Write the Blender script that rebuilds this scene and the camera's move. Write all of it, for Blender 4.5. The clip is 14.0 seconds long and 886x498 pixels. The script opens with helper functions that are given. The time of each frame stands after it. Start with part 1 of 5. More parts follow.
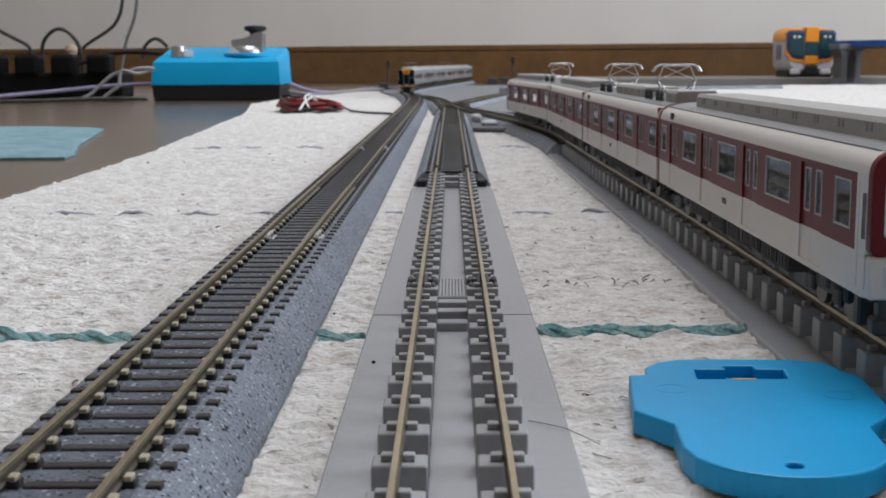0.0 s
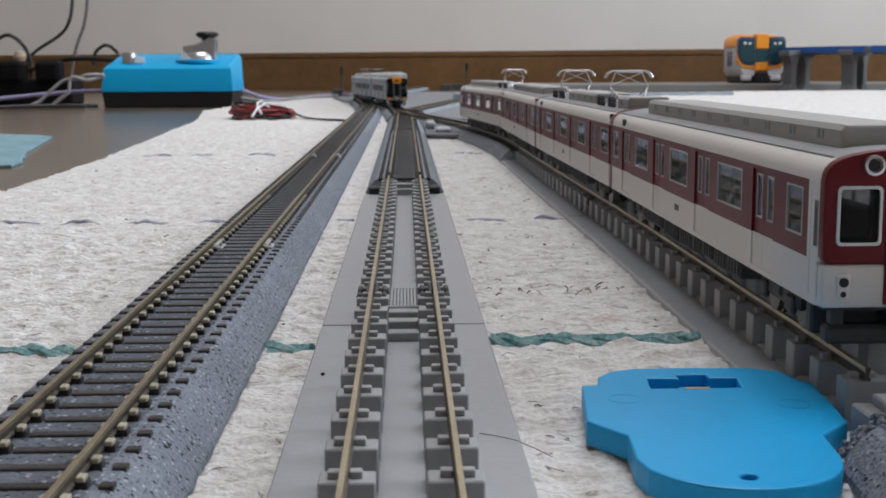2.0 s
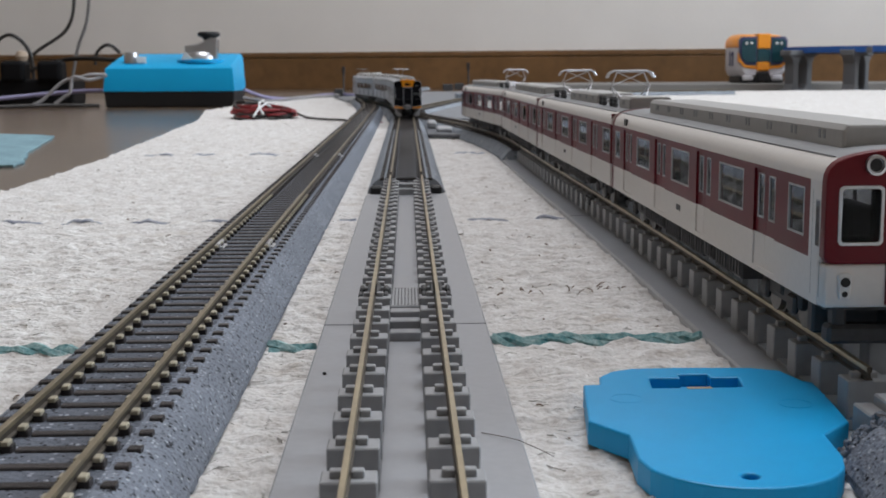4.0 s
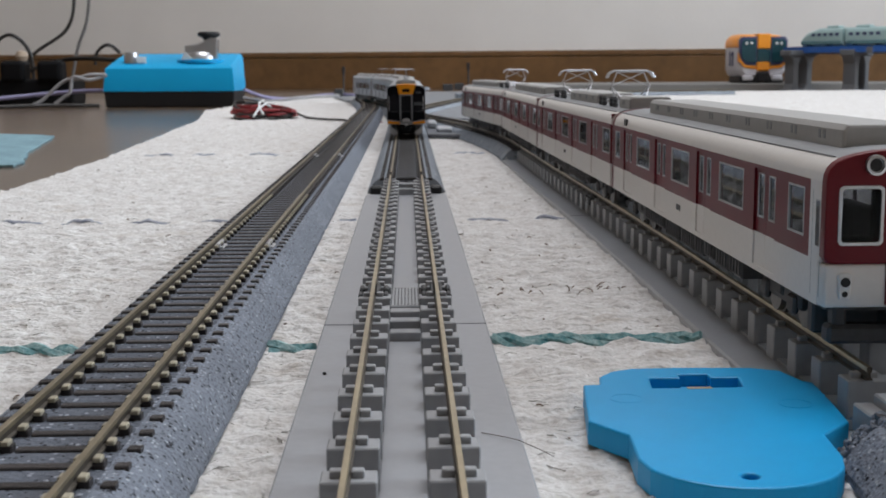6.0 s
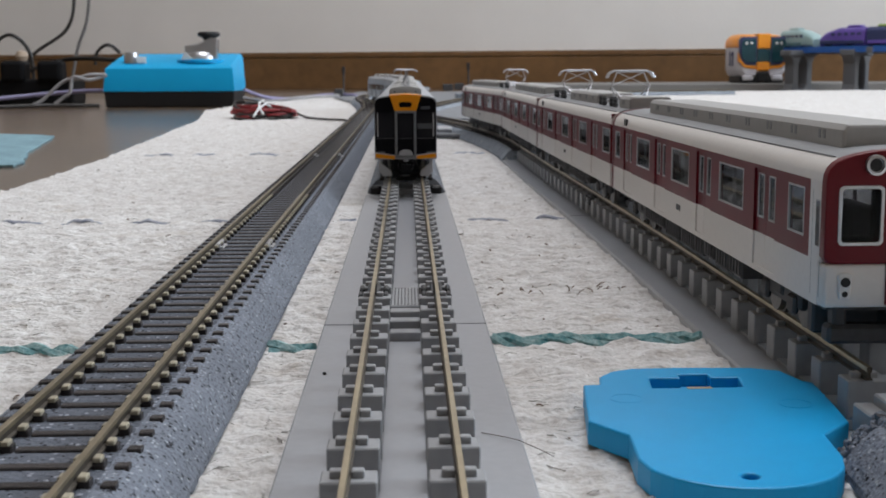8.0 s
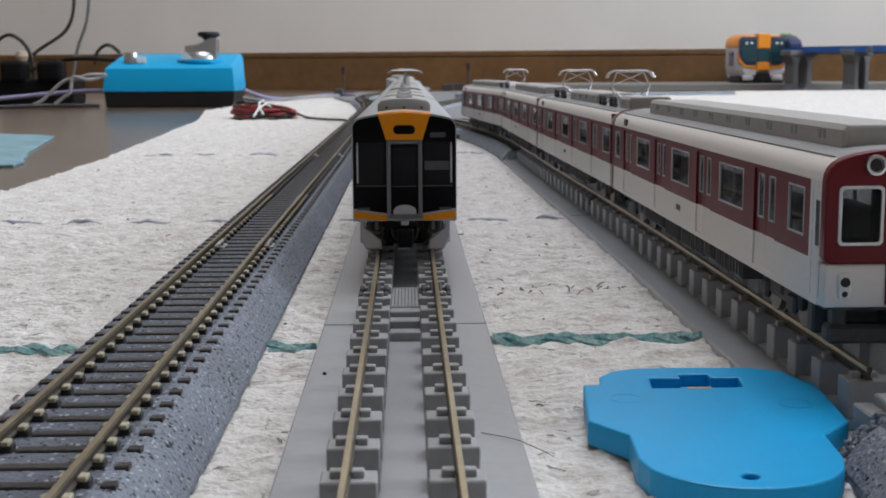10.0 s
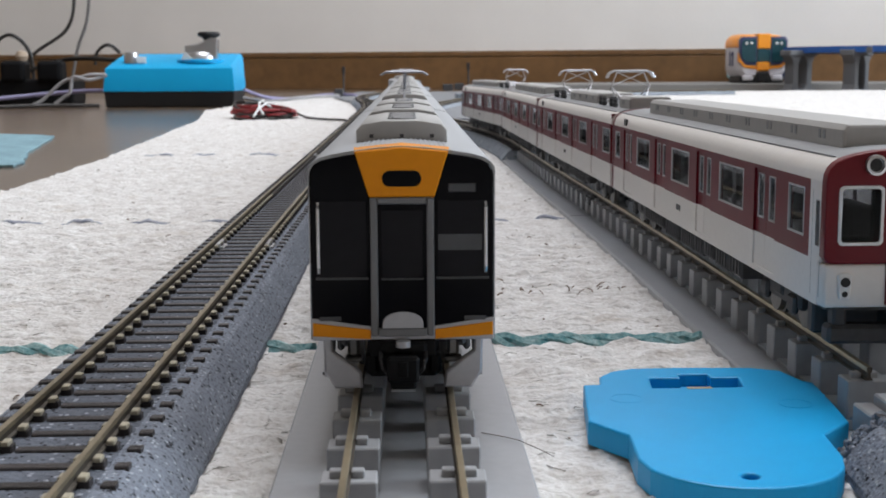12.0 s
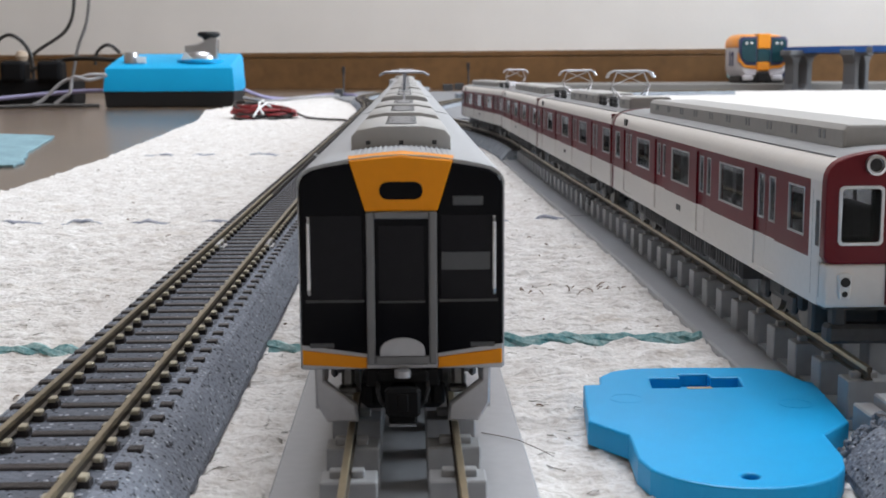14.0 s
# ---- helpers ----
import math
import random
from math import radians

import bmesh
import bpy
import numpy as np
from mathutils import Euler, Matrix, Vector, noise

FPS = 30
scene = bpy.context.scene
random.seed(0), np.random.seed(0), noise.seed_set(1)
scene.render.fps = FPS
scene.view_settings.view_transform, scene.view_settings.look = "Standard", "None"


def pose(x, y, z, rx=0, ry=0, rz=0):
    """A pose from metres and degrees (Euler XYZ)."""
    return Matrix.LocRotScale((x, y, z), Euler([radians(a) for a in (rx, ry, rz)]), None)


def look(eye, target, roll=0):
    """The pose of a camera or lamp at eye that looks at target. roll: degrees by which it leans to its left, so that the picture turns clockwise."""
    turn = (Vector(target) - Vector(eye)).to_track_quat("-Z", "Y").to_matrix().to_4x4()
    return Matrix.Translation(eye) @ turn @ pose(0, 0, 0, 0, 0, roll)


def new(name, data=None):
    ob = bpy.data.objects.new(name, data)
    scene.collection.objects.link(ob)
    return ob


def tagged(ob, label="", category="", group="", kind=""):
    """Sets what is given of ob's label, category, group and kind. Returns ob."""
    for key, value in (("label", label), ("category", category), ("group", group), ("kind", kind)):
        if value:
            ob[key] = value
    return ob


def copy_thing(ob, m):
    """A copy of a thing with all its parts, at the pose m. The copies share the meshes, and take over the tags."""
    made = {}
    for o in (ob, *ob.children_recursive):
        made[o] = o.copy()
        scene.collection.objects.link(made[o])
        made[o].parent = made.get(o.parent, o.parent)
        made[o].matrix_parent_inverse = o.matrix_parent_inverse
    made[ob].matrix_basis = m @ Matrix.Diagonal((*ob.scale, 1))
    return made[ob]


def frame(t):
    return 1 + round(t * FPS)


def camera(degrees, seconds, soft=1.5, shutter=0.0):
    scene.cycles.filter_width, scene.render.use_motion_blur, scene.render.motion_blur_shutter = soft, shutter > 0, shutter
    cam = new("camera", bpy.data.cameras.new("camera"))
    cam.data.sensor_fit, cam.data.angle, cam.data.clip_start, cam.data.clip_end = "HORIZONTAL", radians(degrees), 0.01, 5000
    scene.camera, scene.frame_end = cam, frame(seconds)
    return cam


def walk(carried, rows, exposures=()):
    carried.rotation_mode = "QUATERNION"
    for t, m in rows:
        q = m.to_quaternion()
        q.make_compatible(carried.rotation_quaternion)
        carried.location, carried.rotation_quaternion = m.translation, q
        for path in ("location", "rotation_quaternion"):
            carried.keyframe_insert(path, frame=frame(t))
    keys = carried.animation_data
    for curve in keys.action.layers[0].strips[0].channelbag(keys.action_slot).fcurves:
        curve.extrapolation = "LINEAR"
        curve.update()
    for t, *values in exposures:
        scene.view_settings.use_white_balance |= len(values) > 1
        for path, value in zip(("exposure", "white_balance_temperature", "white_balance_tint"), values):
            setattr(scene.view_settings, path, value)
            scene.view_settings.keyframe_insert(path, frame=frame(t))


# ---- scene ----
MM = 0.001


# ---------------------------------------------------------------- camera
def gaze(pitch, yaw, roll, x, y, z):
    """A camera pose: pitch down and yaw to the right in degrees, eye in millimetres."""
    p, a = radians(pitch), radians(yaw)
    eye = Vector((x, y, z)) * MM
    way = Vector((math.sin(a) * math.cos(p), math.cos(a) * math.cos(p), -math.sin(p)))
    return look(eye, eye + way, roll)


PAN_A = (8.715, -0.421, -0.28, 0.0, -2.5, 39.96)
PAN_B = (8.438, 1.632, -0.30, 0.65, 0.0, 39.93)


def pan(k):
    return gaze(*[a + (b - a) * k for a, b in zip(PAN_A, PAN_B)])


cam = camera(39.88, 14.0, soft=1.7)
cam.data.dof.use_dof, cam.data.dof.focus_distance, cam.data.dof.aperture_fstop = True, 0.17, 140.0
walk(cam, [(0.0, pan(0)), (1.0, pan(0)), (1.2, pan(0.05)), (1.3, pan(0.17)), (1.4, pan(0.54)), (1.5, pan(0.70)),
           (1.7, pan(0.765)), (1.8, pan(1.01)), (2.0, pan(1.035)), (2.2, pan(1.02)), (2.5, pan(1)), (8.0, pan(1)), (14.0, pan(1))],
     exposures=[(0.0, -0.2), (9.5, -0.17), (11.0, -0.05), (11.5, 0.03), (12.5, 0.22), (13.5, 0.3), (14.0, 0.3)])

# ---------------------------------------------------------------- light
world = bpy.data.worlds.new("daylight")
scene.world = world
world.use_nodes = True
wn = world.node_tree.nodes
sky = wn.new("ShaderNodeTexSky")
sky.sky_type, sky.sun_disc = "NISHITA", False
sky.sun_elevation, sky.sun_rotation = radians(40), radians(200)
world.node_tree.links.new(sky.outputs[0], wn["Background"].inputs[0])
wn["Background"].inputs[1].default_value = 0.1


def window_light(name, eye, target, w, h, power, colour):
    data = bpy.data.lights.new(name, "AREA")
    data.shape, data.size, data.size_y, data.energy, data.color = "RECTANGLE", w, h, power, colour
    ob = new(name, data)
    ob.matrix_world = look(eye, target)
    return ob


window_light("window_daylight_1", (2.86, 0.75, 1.3), (0.0, 0.9, 0.3), 1.9, 1.5, 74, (0.82, 0.92, 1.0))
window_light("ceiling_lamp_light", (0.25, 1.1, 2.33), (0.25, 1.1, 0.0), 1.1, 1.1, 41, (0.925, 0.94, 1.0))


# ---------------------------------------------------------------- materials
def mat(name, colour, rough=0.5, metal=0.0, vary=0.12, grain=900.0, bump=0.0, large=40.0, spec=0.5, tint=None, random_part=0.0, coat=0.0):
    """Two scales of colour variation, optional fine relief, and a shift from part to part."""
    m = bpy.data.materials.new(name)
    m.use_nodes = True
    nt = m.node_tree
    n, l = nt.nodes, nt.links
    b = n["Principled BSDF"]
    b.inputs["Roughness"].default_value, b.inputs["Metallic"].default_value = rough, metal
    b.inputs["Specular IOR Level"].default_value, b.inputs["Coat Weight"].default_value = spec, coat
    co = n.new("ShaderNodeTexCoord")
    fine, wide = n.new("ShaderNodeTexNoise"), n.new("ShaderNodeTexNoise")
    fine.inputs["Scale"].default_value, wide.inputs["Scale"].default_value = grain, large
    fine.inputs["Detail"].default_value, wide.inputs["Detail"].default_value = 4, 3
    for t in (fine, wide):
        l.new(co.outputs["Object"], t.inputs["Vector"])
    add = n.new("ShaderNodeMath")
    l.new(fine.outputs["Fac"], add.inputs[0])
    l.new(wide.outputs["Fac"], add.inputs[1])
    last = add.outputs[0]
    if random_part:
        info, mul, plus = n.new("ShaderNodeObjectInfo"), n.new("ShaderNodeMath"), n.new("ShaderNodeMath")
        mul.operation, mul.inputs[1].default_value = "MULTIPLY_ADD", random_part
        mul.inputs[2].default_value = -random_part / 2
        l.new(info.outputs["Random"], mul.inputs[0])
        l.new(last, plus.inputs[0])
        l.new(mul.outputs[0], plus.inputs[1])
        last = plus.outputs[0]
    span = n.new("ShaderNodeMapRange")
    span.inputs["From Min"].default_value, span.inputs["From Max"].default_value = 0.65, 1.35
    l.new(last, span.inputs["Value"])
    mix = n.new("ShaderNodeMix")
    mix.data_type = "RGBA"
    dark = [c * (1 - vary) for c in colour]
    light = list(tint) if tint else [min(1, c * (1 + vary)) for c in colour]
    mix.inputs[6].default_value, mix.inputs[7].default_value = (*dark, 1), (*light, 1)
    l.new(span.outputs[0], mix.inputs[0])
    l.new(mix.outputs[2], b.inputs["Base Color"])
    rr = n.new("ShaderNodeMapRange")
    rr.inputs["To Min"].default_value, rr.inputs["To Max"].default_value = max(0, rough - 0.08), min(1, rough + 0.08)
    l.new(wide.outputs["Fac"], rr.inputs["Value"])
    l.new(rr.outputs[0], b.inputs["Roughness"])
    if bump:
        bp = n.new("ShaderNodeBump")
        bp.inputs["Strength"].default_value, bp.inputs["Distance"].default_value = min(1, bump), 0.0004
        l.new(fine.outputs["Fac"], bp.inputs["Height"])
        l.new(bp.outputs[0], b.inputs["Normal"])
    return m


def speckled(name, base, specks, rough=0.8):
    """Printed ballast: a base with dark and light granules."""
    m = mat(name, base, rough, vary=0.25, grain=1500, bump=1.0, large=60, spec=0.25)
    n, l = m.node_tree.nodes, m.node_tree.links
    b = n["Principled BSDF"]
    co = n.new("ShaderNodeTexCoord")
    src = b.inputs["Base Color"].links[0].from_socket
    for scale, cut, colour in specks:
        v = n.new("ShaderNodeTexVoronoi")
        v.inputs["Scale"].default_value = scale
        l.new(co.outputs["Object"], v.inputs["Vector"])
        sep = n.new("ShaderNodeSeparateColor")
        l.new(v.outputs["Color"], sep.inputs[0])
        lt = n.new("ShaderNodeMath")
        lt.operation, lt.inputs[1].default_value = "LESS_THAN", cut
        l.new(sep.outputs[0], lt.inputs[0])
        near = n.new("ShaderNodeMath")
        near.operation, near.inputs[1].default_value = "LESS_THAN", 0.42
        l.new(v.outputs["Distance"], near.inputs[0])
        both = n.new("ShaderNodeMath")
        both.operation = "MULTIPLY"
        l.new(lt.outputs[0], both.inputs[0])
        l.new(near.outputs[0], both.inputs[1])
        mix = n.new("ShaderNodeMix")
        mix.data_type = "RGBA"
        mix.inputs[7].default_value = (*colour, 1)
        l.new(both.outputs[0], mix.inputs[0])
        l.new(src, mix.inputs[6])
        src = mix.outputs[2]
    l.new(src, b.inputs["Base Color"])
    return m


def clear(name, colour=(1, 1, 1), rough=0.02, ior=1.45):
    m = bpy.data.materials.new(name)
    m.use_nodes = True
    b = m.node_tree.nodes["Principled BSDF"]
    b.inputs["Base Color"].default_value = (*colour, 1)
    b.inputs["Roughness"].default_value, b.inputs["Transmission Weight"].default_value = rough, 1.0
    b.inputs["IOR"].default_value = ior
    return m


def planks(name):
    """Glossy laminate boards, with the joints along the boards."""
    m = mat(name, (0.135, 0.093, 0.062), 0.2, vary=0.35, grain=30, large=3, spec=0.5)
    n, l = m.node_tree.nodes, m.node_tree.links
    n["Noise Texture"].inputs["Detail"].default_value = 8
    mp = n.new("ShaderNodeMapping")
    mp.inputs["Scale"].default_value = (1.0, 12.0, 1.0)
    co = n["Texture Coordinate"]
    l.new(co.outputs["Object"], mp.inputs[0])
    l.new(mp.outputs[0], n["Noise Texture"].inputs["Vector"])
    return m


M_RUG = mat("white_cotton_rug", (0.66, 0.615, 0.58), 0.9, vary=0.18, grain=1300, bump=0.8, large=160, spec=0.2, tint=(0.84, 0.83, 0.82))
def rug_relief(m):
    """Soft spun lumps two to three millimetres wide, and faint tan stains, over the fine grain."""
    n, l = m.node_tree.nodes, m.node_tree.links
    b, co = n["Principled BSDF"], n["Texture Coordinate"]
    mp, lump, bp = n.new("ShaderNodeMapping"), n.new("ShaderNodeTexNoise"), n.new("ShaderNodeBump")
    mp.inputs["Scale"].default_value = (0.6, 1.0, 1.0)
    lump.inputs["Scale"].default_value, lump.inputs["Detail"].default_value, lump.inputs["Distortion"].default_value = 520, 2, 0.9
    bp.inputs["Strength"].default_value, bp.inputs["Distance"].default_value = 0.65, 0.0011
    l.new(co.outputs["Object"], mp.inputs[0])
    l.new(mp.outputs[0], lump.inputs["Vector"])
    l.new(lump.outputs["Fac"], bp.inputs["Height"])
    l.new(b.inputs["Normal"].links[0].from_socket, bp.inputs["Normal"])
    l.new(bp.outputs[0], b.inputs["Normal"])
    spot, span, mix = n.new("ShaderNodeTexNoise"), n.new("ShaderNodeMapRange"), n.new("ShaderNodeMix")
    spot.inputs["Scale"].default_value, spot.inputs["Detail"].default_value = 75, 4
    span.inputs["From Min"].default_value, span.inputs["From Max"].default_value, span.inputs["To Max"].default_value = 0.6, 0.78, 0.55
    mix.data_type = "RGBA"
    mix.inputs[7].default_value = (0.45, 0.37, 0.29, 1)
    l.new(co.outputs["Object"], spot.inputs["Vector"])
    l.new(spot.outputs["Fac"], span.inputs["Value"])
    l.new(span.outputs[0], mix.inputs[0])
    l.new(b.inputs["Base Color"].links[0].from_socket, mix.inputs[6])
    l.new(mix.outputs[2], b.inputs["Base Color"])


rug_relief(M_RUG)
M_TEAL = mat("teal_yarn", (0.075, 0.37, 0.42), 0.95, vary=0.35, grain=1300, bump=1.0, large=260, spec=0.1, tint=(0.50, 0.66, 0.66))
M_BLUE_YARN = mat("faded_blue_yarn", (0.30, 0.35, 0.52), 0.95, vary=0.25, grain=900, bump=0.8, large=150, spec=0.1, tint=(0.58, 0.60, 0.66))
M_FIBRE = mat("dark_fibre", (0.12, 0.09, 0.07), 0.9, vary=0.4)
M_FLOOR = planks("floor_laminate")
M_WALL = mat("wallpaper", (0.80, 0.765, 0.735), 0.9, vary=0.05, grain=350, bump=0.5, large=6, spec=0.2)
M_BASE = mat("brown_baseboard", (0.165, 0.085, 0.033), 0.45, vary=0.25, grain=60, large=8)
# for the unseen west and south walls: dark beige chosen to weaken bounced light
M_WALL_LOW_BOUNCE = mat("low_bounce_beige", (0.34, 0.29, 0.24), 0.8, vary=0.12, grain=60, large=4, spec=0.2)
M_CEIL = mat("ceiling_paper", (0.8, 0.79, 0.77), 0.9, vary=0.04, large=5)
M_WINFRAME = mat("white_window_frame", (0.75, 0.75, 0.74), 0.4, vary=0.05)
M_BALLAST = speckled("printed_ballast", (0.2, 0.22, 0.262), [(2900, 0.35, (0.11, 0.12, 0.14)), (2300, 0.12, (0.42, 0.45, 0.5)), (2000, 0.13, (0.02, 0.02, 0.025)), (1500, 0.05, (0.015, 0.015, 0.02))])
M_BALLAST_FAR = speckled("printed_ballast_plain", (0.25, 0.275, 0.31), [(900, 0.12, (0.1, 0.1, 0.11)), (700, 0.08, (0.45, 0.47, 0.5))])
M_BED = speckled("track_bed_between_sleepers", (0.125, 0.137, 0.165), [(1900, 0.25, (0.02, 0.02, 0.025)), (1600, 0.12, (0.36, 0.38, 0.43))])
M_BED_FAR = speckled("dark_track_bed", (0.045, 0.043, 0.048), [(900, 0.12, (0.02, 0.02, 0.025))])
M_SLEEPER = mat("dark_brown_sleeper", (0.042, 0.036, 0.036), 0.42, vary=0.3, grain=1500, bump=0.4, large=300, random_part=0.4, spec=0.3)
M_RAIL = mat("nickel_silver_rail", (0.46, 0.39, 0.27), 0.34, 0.85, vary=0.15, grain=600, large=50)
M_RAIL_DULL = mat("weathered_rail", (0.27, 0.225, 0.155), 0.42, 0.75, vary=0.2, grain=600, large=60)
# shade under the rail head, put into the colour of web and foot
M_WEB_SHADE = mat("shaded_rail_web", (0.085, 0.07, 0.055), 0.55, 0.3, vary=0.25)
M_RAIL_SIDE = mat("oxidised_fastener", (0.44, 0.395, 0.30), 0.5, 0.3, vary=0.2, random_part=0.5)
M_SLAB = mat("slab_grey_plastic", (0.345, 0.352, 0.375), 0.34, vary=0.06, grain=800, large=40, random_part=0.2)
M_SLAB_LIGHT = mat("slab_block_grey", (0.33, 0.335, 0.35), 0.42, vary=0.08, grain=800, large=100, random_part=0.4)
M_SLAB_DARK = mat("slab_recess_grey", (0.155, 0.155, 0.165), 0.6, vary=0.08, random_part=0.3)
M_PLATE = mat("sky_blue_plastic", (0.003, 0.34, 0.70), 0.42, vary=0.04, grain=300, large=30, spec=0.3)
M_BLUE_CASE = mat("controller_blue_plastic", (0.004, 0.37, 0.70), 0.4, vary=0.05, large=15, spec=0.3)
M_BLACK = mat("black_plastic", (0.012, 0.012, 0.014), 0.52, vary=0.3)
M_DARK = mat("dark_grey_plastic", (0.045, 0.045, 0.048), 0.55, vary=0.25)
M_CHROME = mat("satin_metal", (0.55, 0.55, 0.57), 0.3, 0.9, vary=0.1)
M_SILVER = mat("silver_paint", (0.40, 0.40, 0.42), 0.38, 0.5, vary=0.06, grain=1500)
M_ROOF_SILVER = mat("light_grey_roof", (0.36, 0.37, 0.39), 0.5, vary=0.06, grain=1200)
M_GREY_PAINT = mat("gangway_grey", (0.16, 0.162, 0.17), 0.45, 0.2, vary=0.05)
M_ORANGE = mat("orange_paint", (0.76, 0.27, 0.004), 0.38, vary=0.05, grain=1200, spec=0.2)
M_GLOSS_BLACK = mat("gloss_black_mask", (0.003, 0.003, 0.0045), 0.1, vary=0.2, spec=0.06)
M_CAB_GLASS = mat("reflecting_cab_glass", (0.007, 0.0065, 0.009), 0.05, vary=0.2, spec=0.095)
M_COUPLER = mat("matt_black_coupler", (0.006, 0.006, 0.007), 0.6, vary=0.3, spec=0.15)
M_RIM = mat("dull_steel_rim", (0.26, 0.26, 0.275), 0.3, 0.7, vary=0.08, grain=1500)
M_GLASS = clear("tinted_glass", (0.30, 0.31, 0.33), 0.03)
M_CAB_TINT = clear("dark_cab_glass", (0.2, 0.2, 0.21), 0.03, 1.2)
M_PANE = clear("clear_pane", (0.62, 0.64, 0.66), 0.03)
M_MAROON = mat("maroon_paint", (0.14, 0.007, 0.014), 0.36, vary=0.06, grain=1200, spec=0.25)
M_CREAM = mat("ivory_paint", (0.74, 0.705, 0.675), 0.38, vary=0.04, grain=1200)
M_FRAME = mat("bright_window_frame", (0.5, 0.5, 0.51), 0.35, 0.3, vary=0.08)
M_ROOF_GREY = mat("grey_roof", (0.27, 0.275, 0.285), 0.55, vary=0.06, grain=1200)
M_DUCT = mat("roof_unit_grey", (0.39, 0.38, 0.37), 0.55, vary=0.06)
M_PANTO = mat("dull_grey_metal", (0.3, 0.3, 0.32), 0.5, 0.6, vary=0.2)
M_UNDER = mat("underframe_grey", (0.055, 0.055, 0.058), 0.6, vary=0.3, grain=700, large=200)
M_WHEEL = mat("blackened_wheel", (0.13, 0.125, 0.12), 0.4, 0.7, vary=0.2)
M_SIGN = mat("dim_grey_sign", (0.05, 0.053, 0.06), 0.3, vary=0.1)
M_SEAT = mat("interior_light_grey", (0.42, 0.43, 0.44), 0.6, vary=0.1)
M_WIRE_RED = mat("red_wire", (0.24, 0.02, 0.025), 0.4, vary=0.2)
M_WIRE_BLACK = mat("black_wire", (0.025, 0.023, 0.022), 0.45, vary=0.2)
M_WIRE_GREY = mat("grey_cable", (0.33, 0.32, 0.33), 0.5, vary=0.1)
M_WIRE_MID = mat("mid_grey_cable", (0.14, 0.135, 0.135), 0.5, vary=0.15)
M_WIRE_LILAC = mat("lilac_cable", (0.30, 0.28, 0.45), 0.5, vary=0.15)
M_WHITE = mat("white_plastic", (0.72, 0.72, 0.72), 0.4, vary=0.05)
M_MAT = mat("light_blue_felt_mat", (0.22, 0.345, 0.395), 0.95, vary=0.25, grain=500, bump=1.0, large=60, spec=0.1)
M_PIER = mat("pier_grey_plastic", (0.125, 0.13, 0.14), 0.5, vary=0.1, large=20)
M_BRIDGE = mat("bridge_rail_blue", (0.02, 0.10, 0.36), 0.4, vary=0.1)
M_TOY_WHITE = mat("toy_white_plastic", (0.62, 0.60, 0.64), 0.35, vary=0.05)
M_TOY_ORANGE = mat("toy_orange_plastic", (0.85, 0.30, 0.02), 0.35, vary=0.05)
M_TOY_GLASS = mat("toy_window_teal", (0.012, 0.055, 0.07), 0.2, vary=0.15)
M_MINT = mat("mint_plastic", (0.32, 0.45, 0.45), 0.4, vary=0.06)
M_MINT_DARK = mat("dark_mint_plastic", (0.10, 0.20, 0.22), 0.45, vary=0.1)
M_PURPLE = mat("purple_plastic", (0.13, 0.08, 0.36), 0.4, vary=0.1)
M_NAVY = mat("navy_plastic", (0.03, 0.04, 0.11), 0.4, vary=0.1)
M_LIME = mat("lime_green_plastic", (0.32, 0.45, 0.10), 0.4, vary=0.1)
M_SHEET = mat("grey_track_sheet", (0.19, 0.2, 0.22), 0.5, vary=0.2, grain=200, large=20)
M_POINTS = mat("points_bed_grey", (0.12, 0.125, 0.14), 0.55, vary=0.25, grain=300, large=30)
M_TAN = mat("bare_cardboard", (0.42, 0.33, 0.25), 0.8, vary=0.15)
# grey of the floor's sheen near the wall, given to an added strip
M_FLOOR_SHEEN = mat("grey_board", (0.20, 0.19, 0.18), 0.6, vary=0.08, large=12)
M_DIRT = mat("brown_wood_chip", (0.18, 0.115, 0.07), 0.9, vary=0.3)


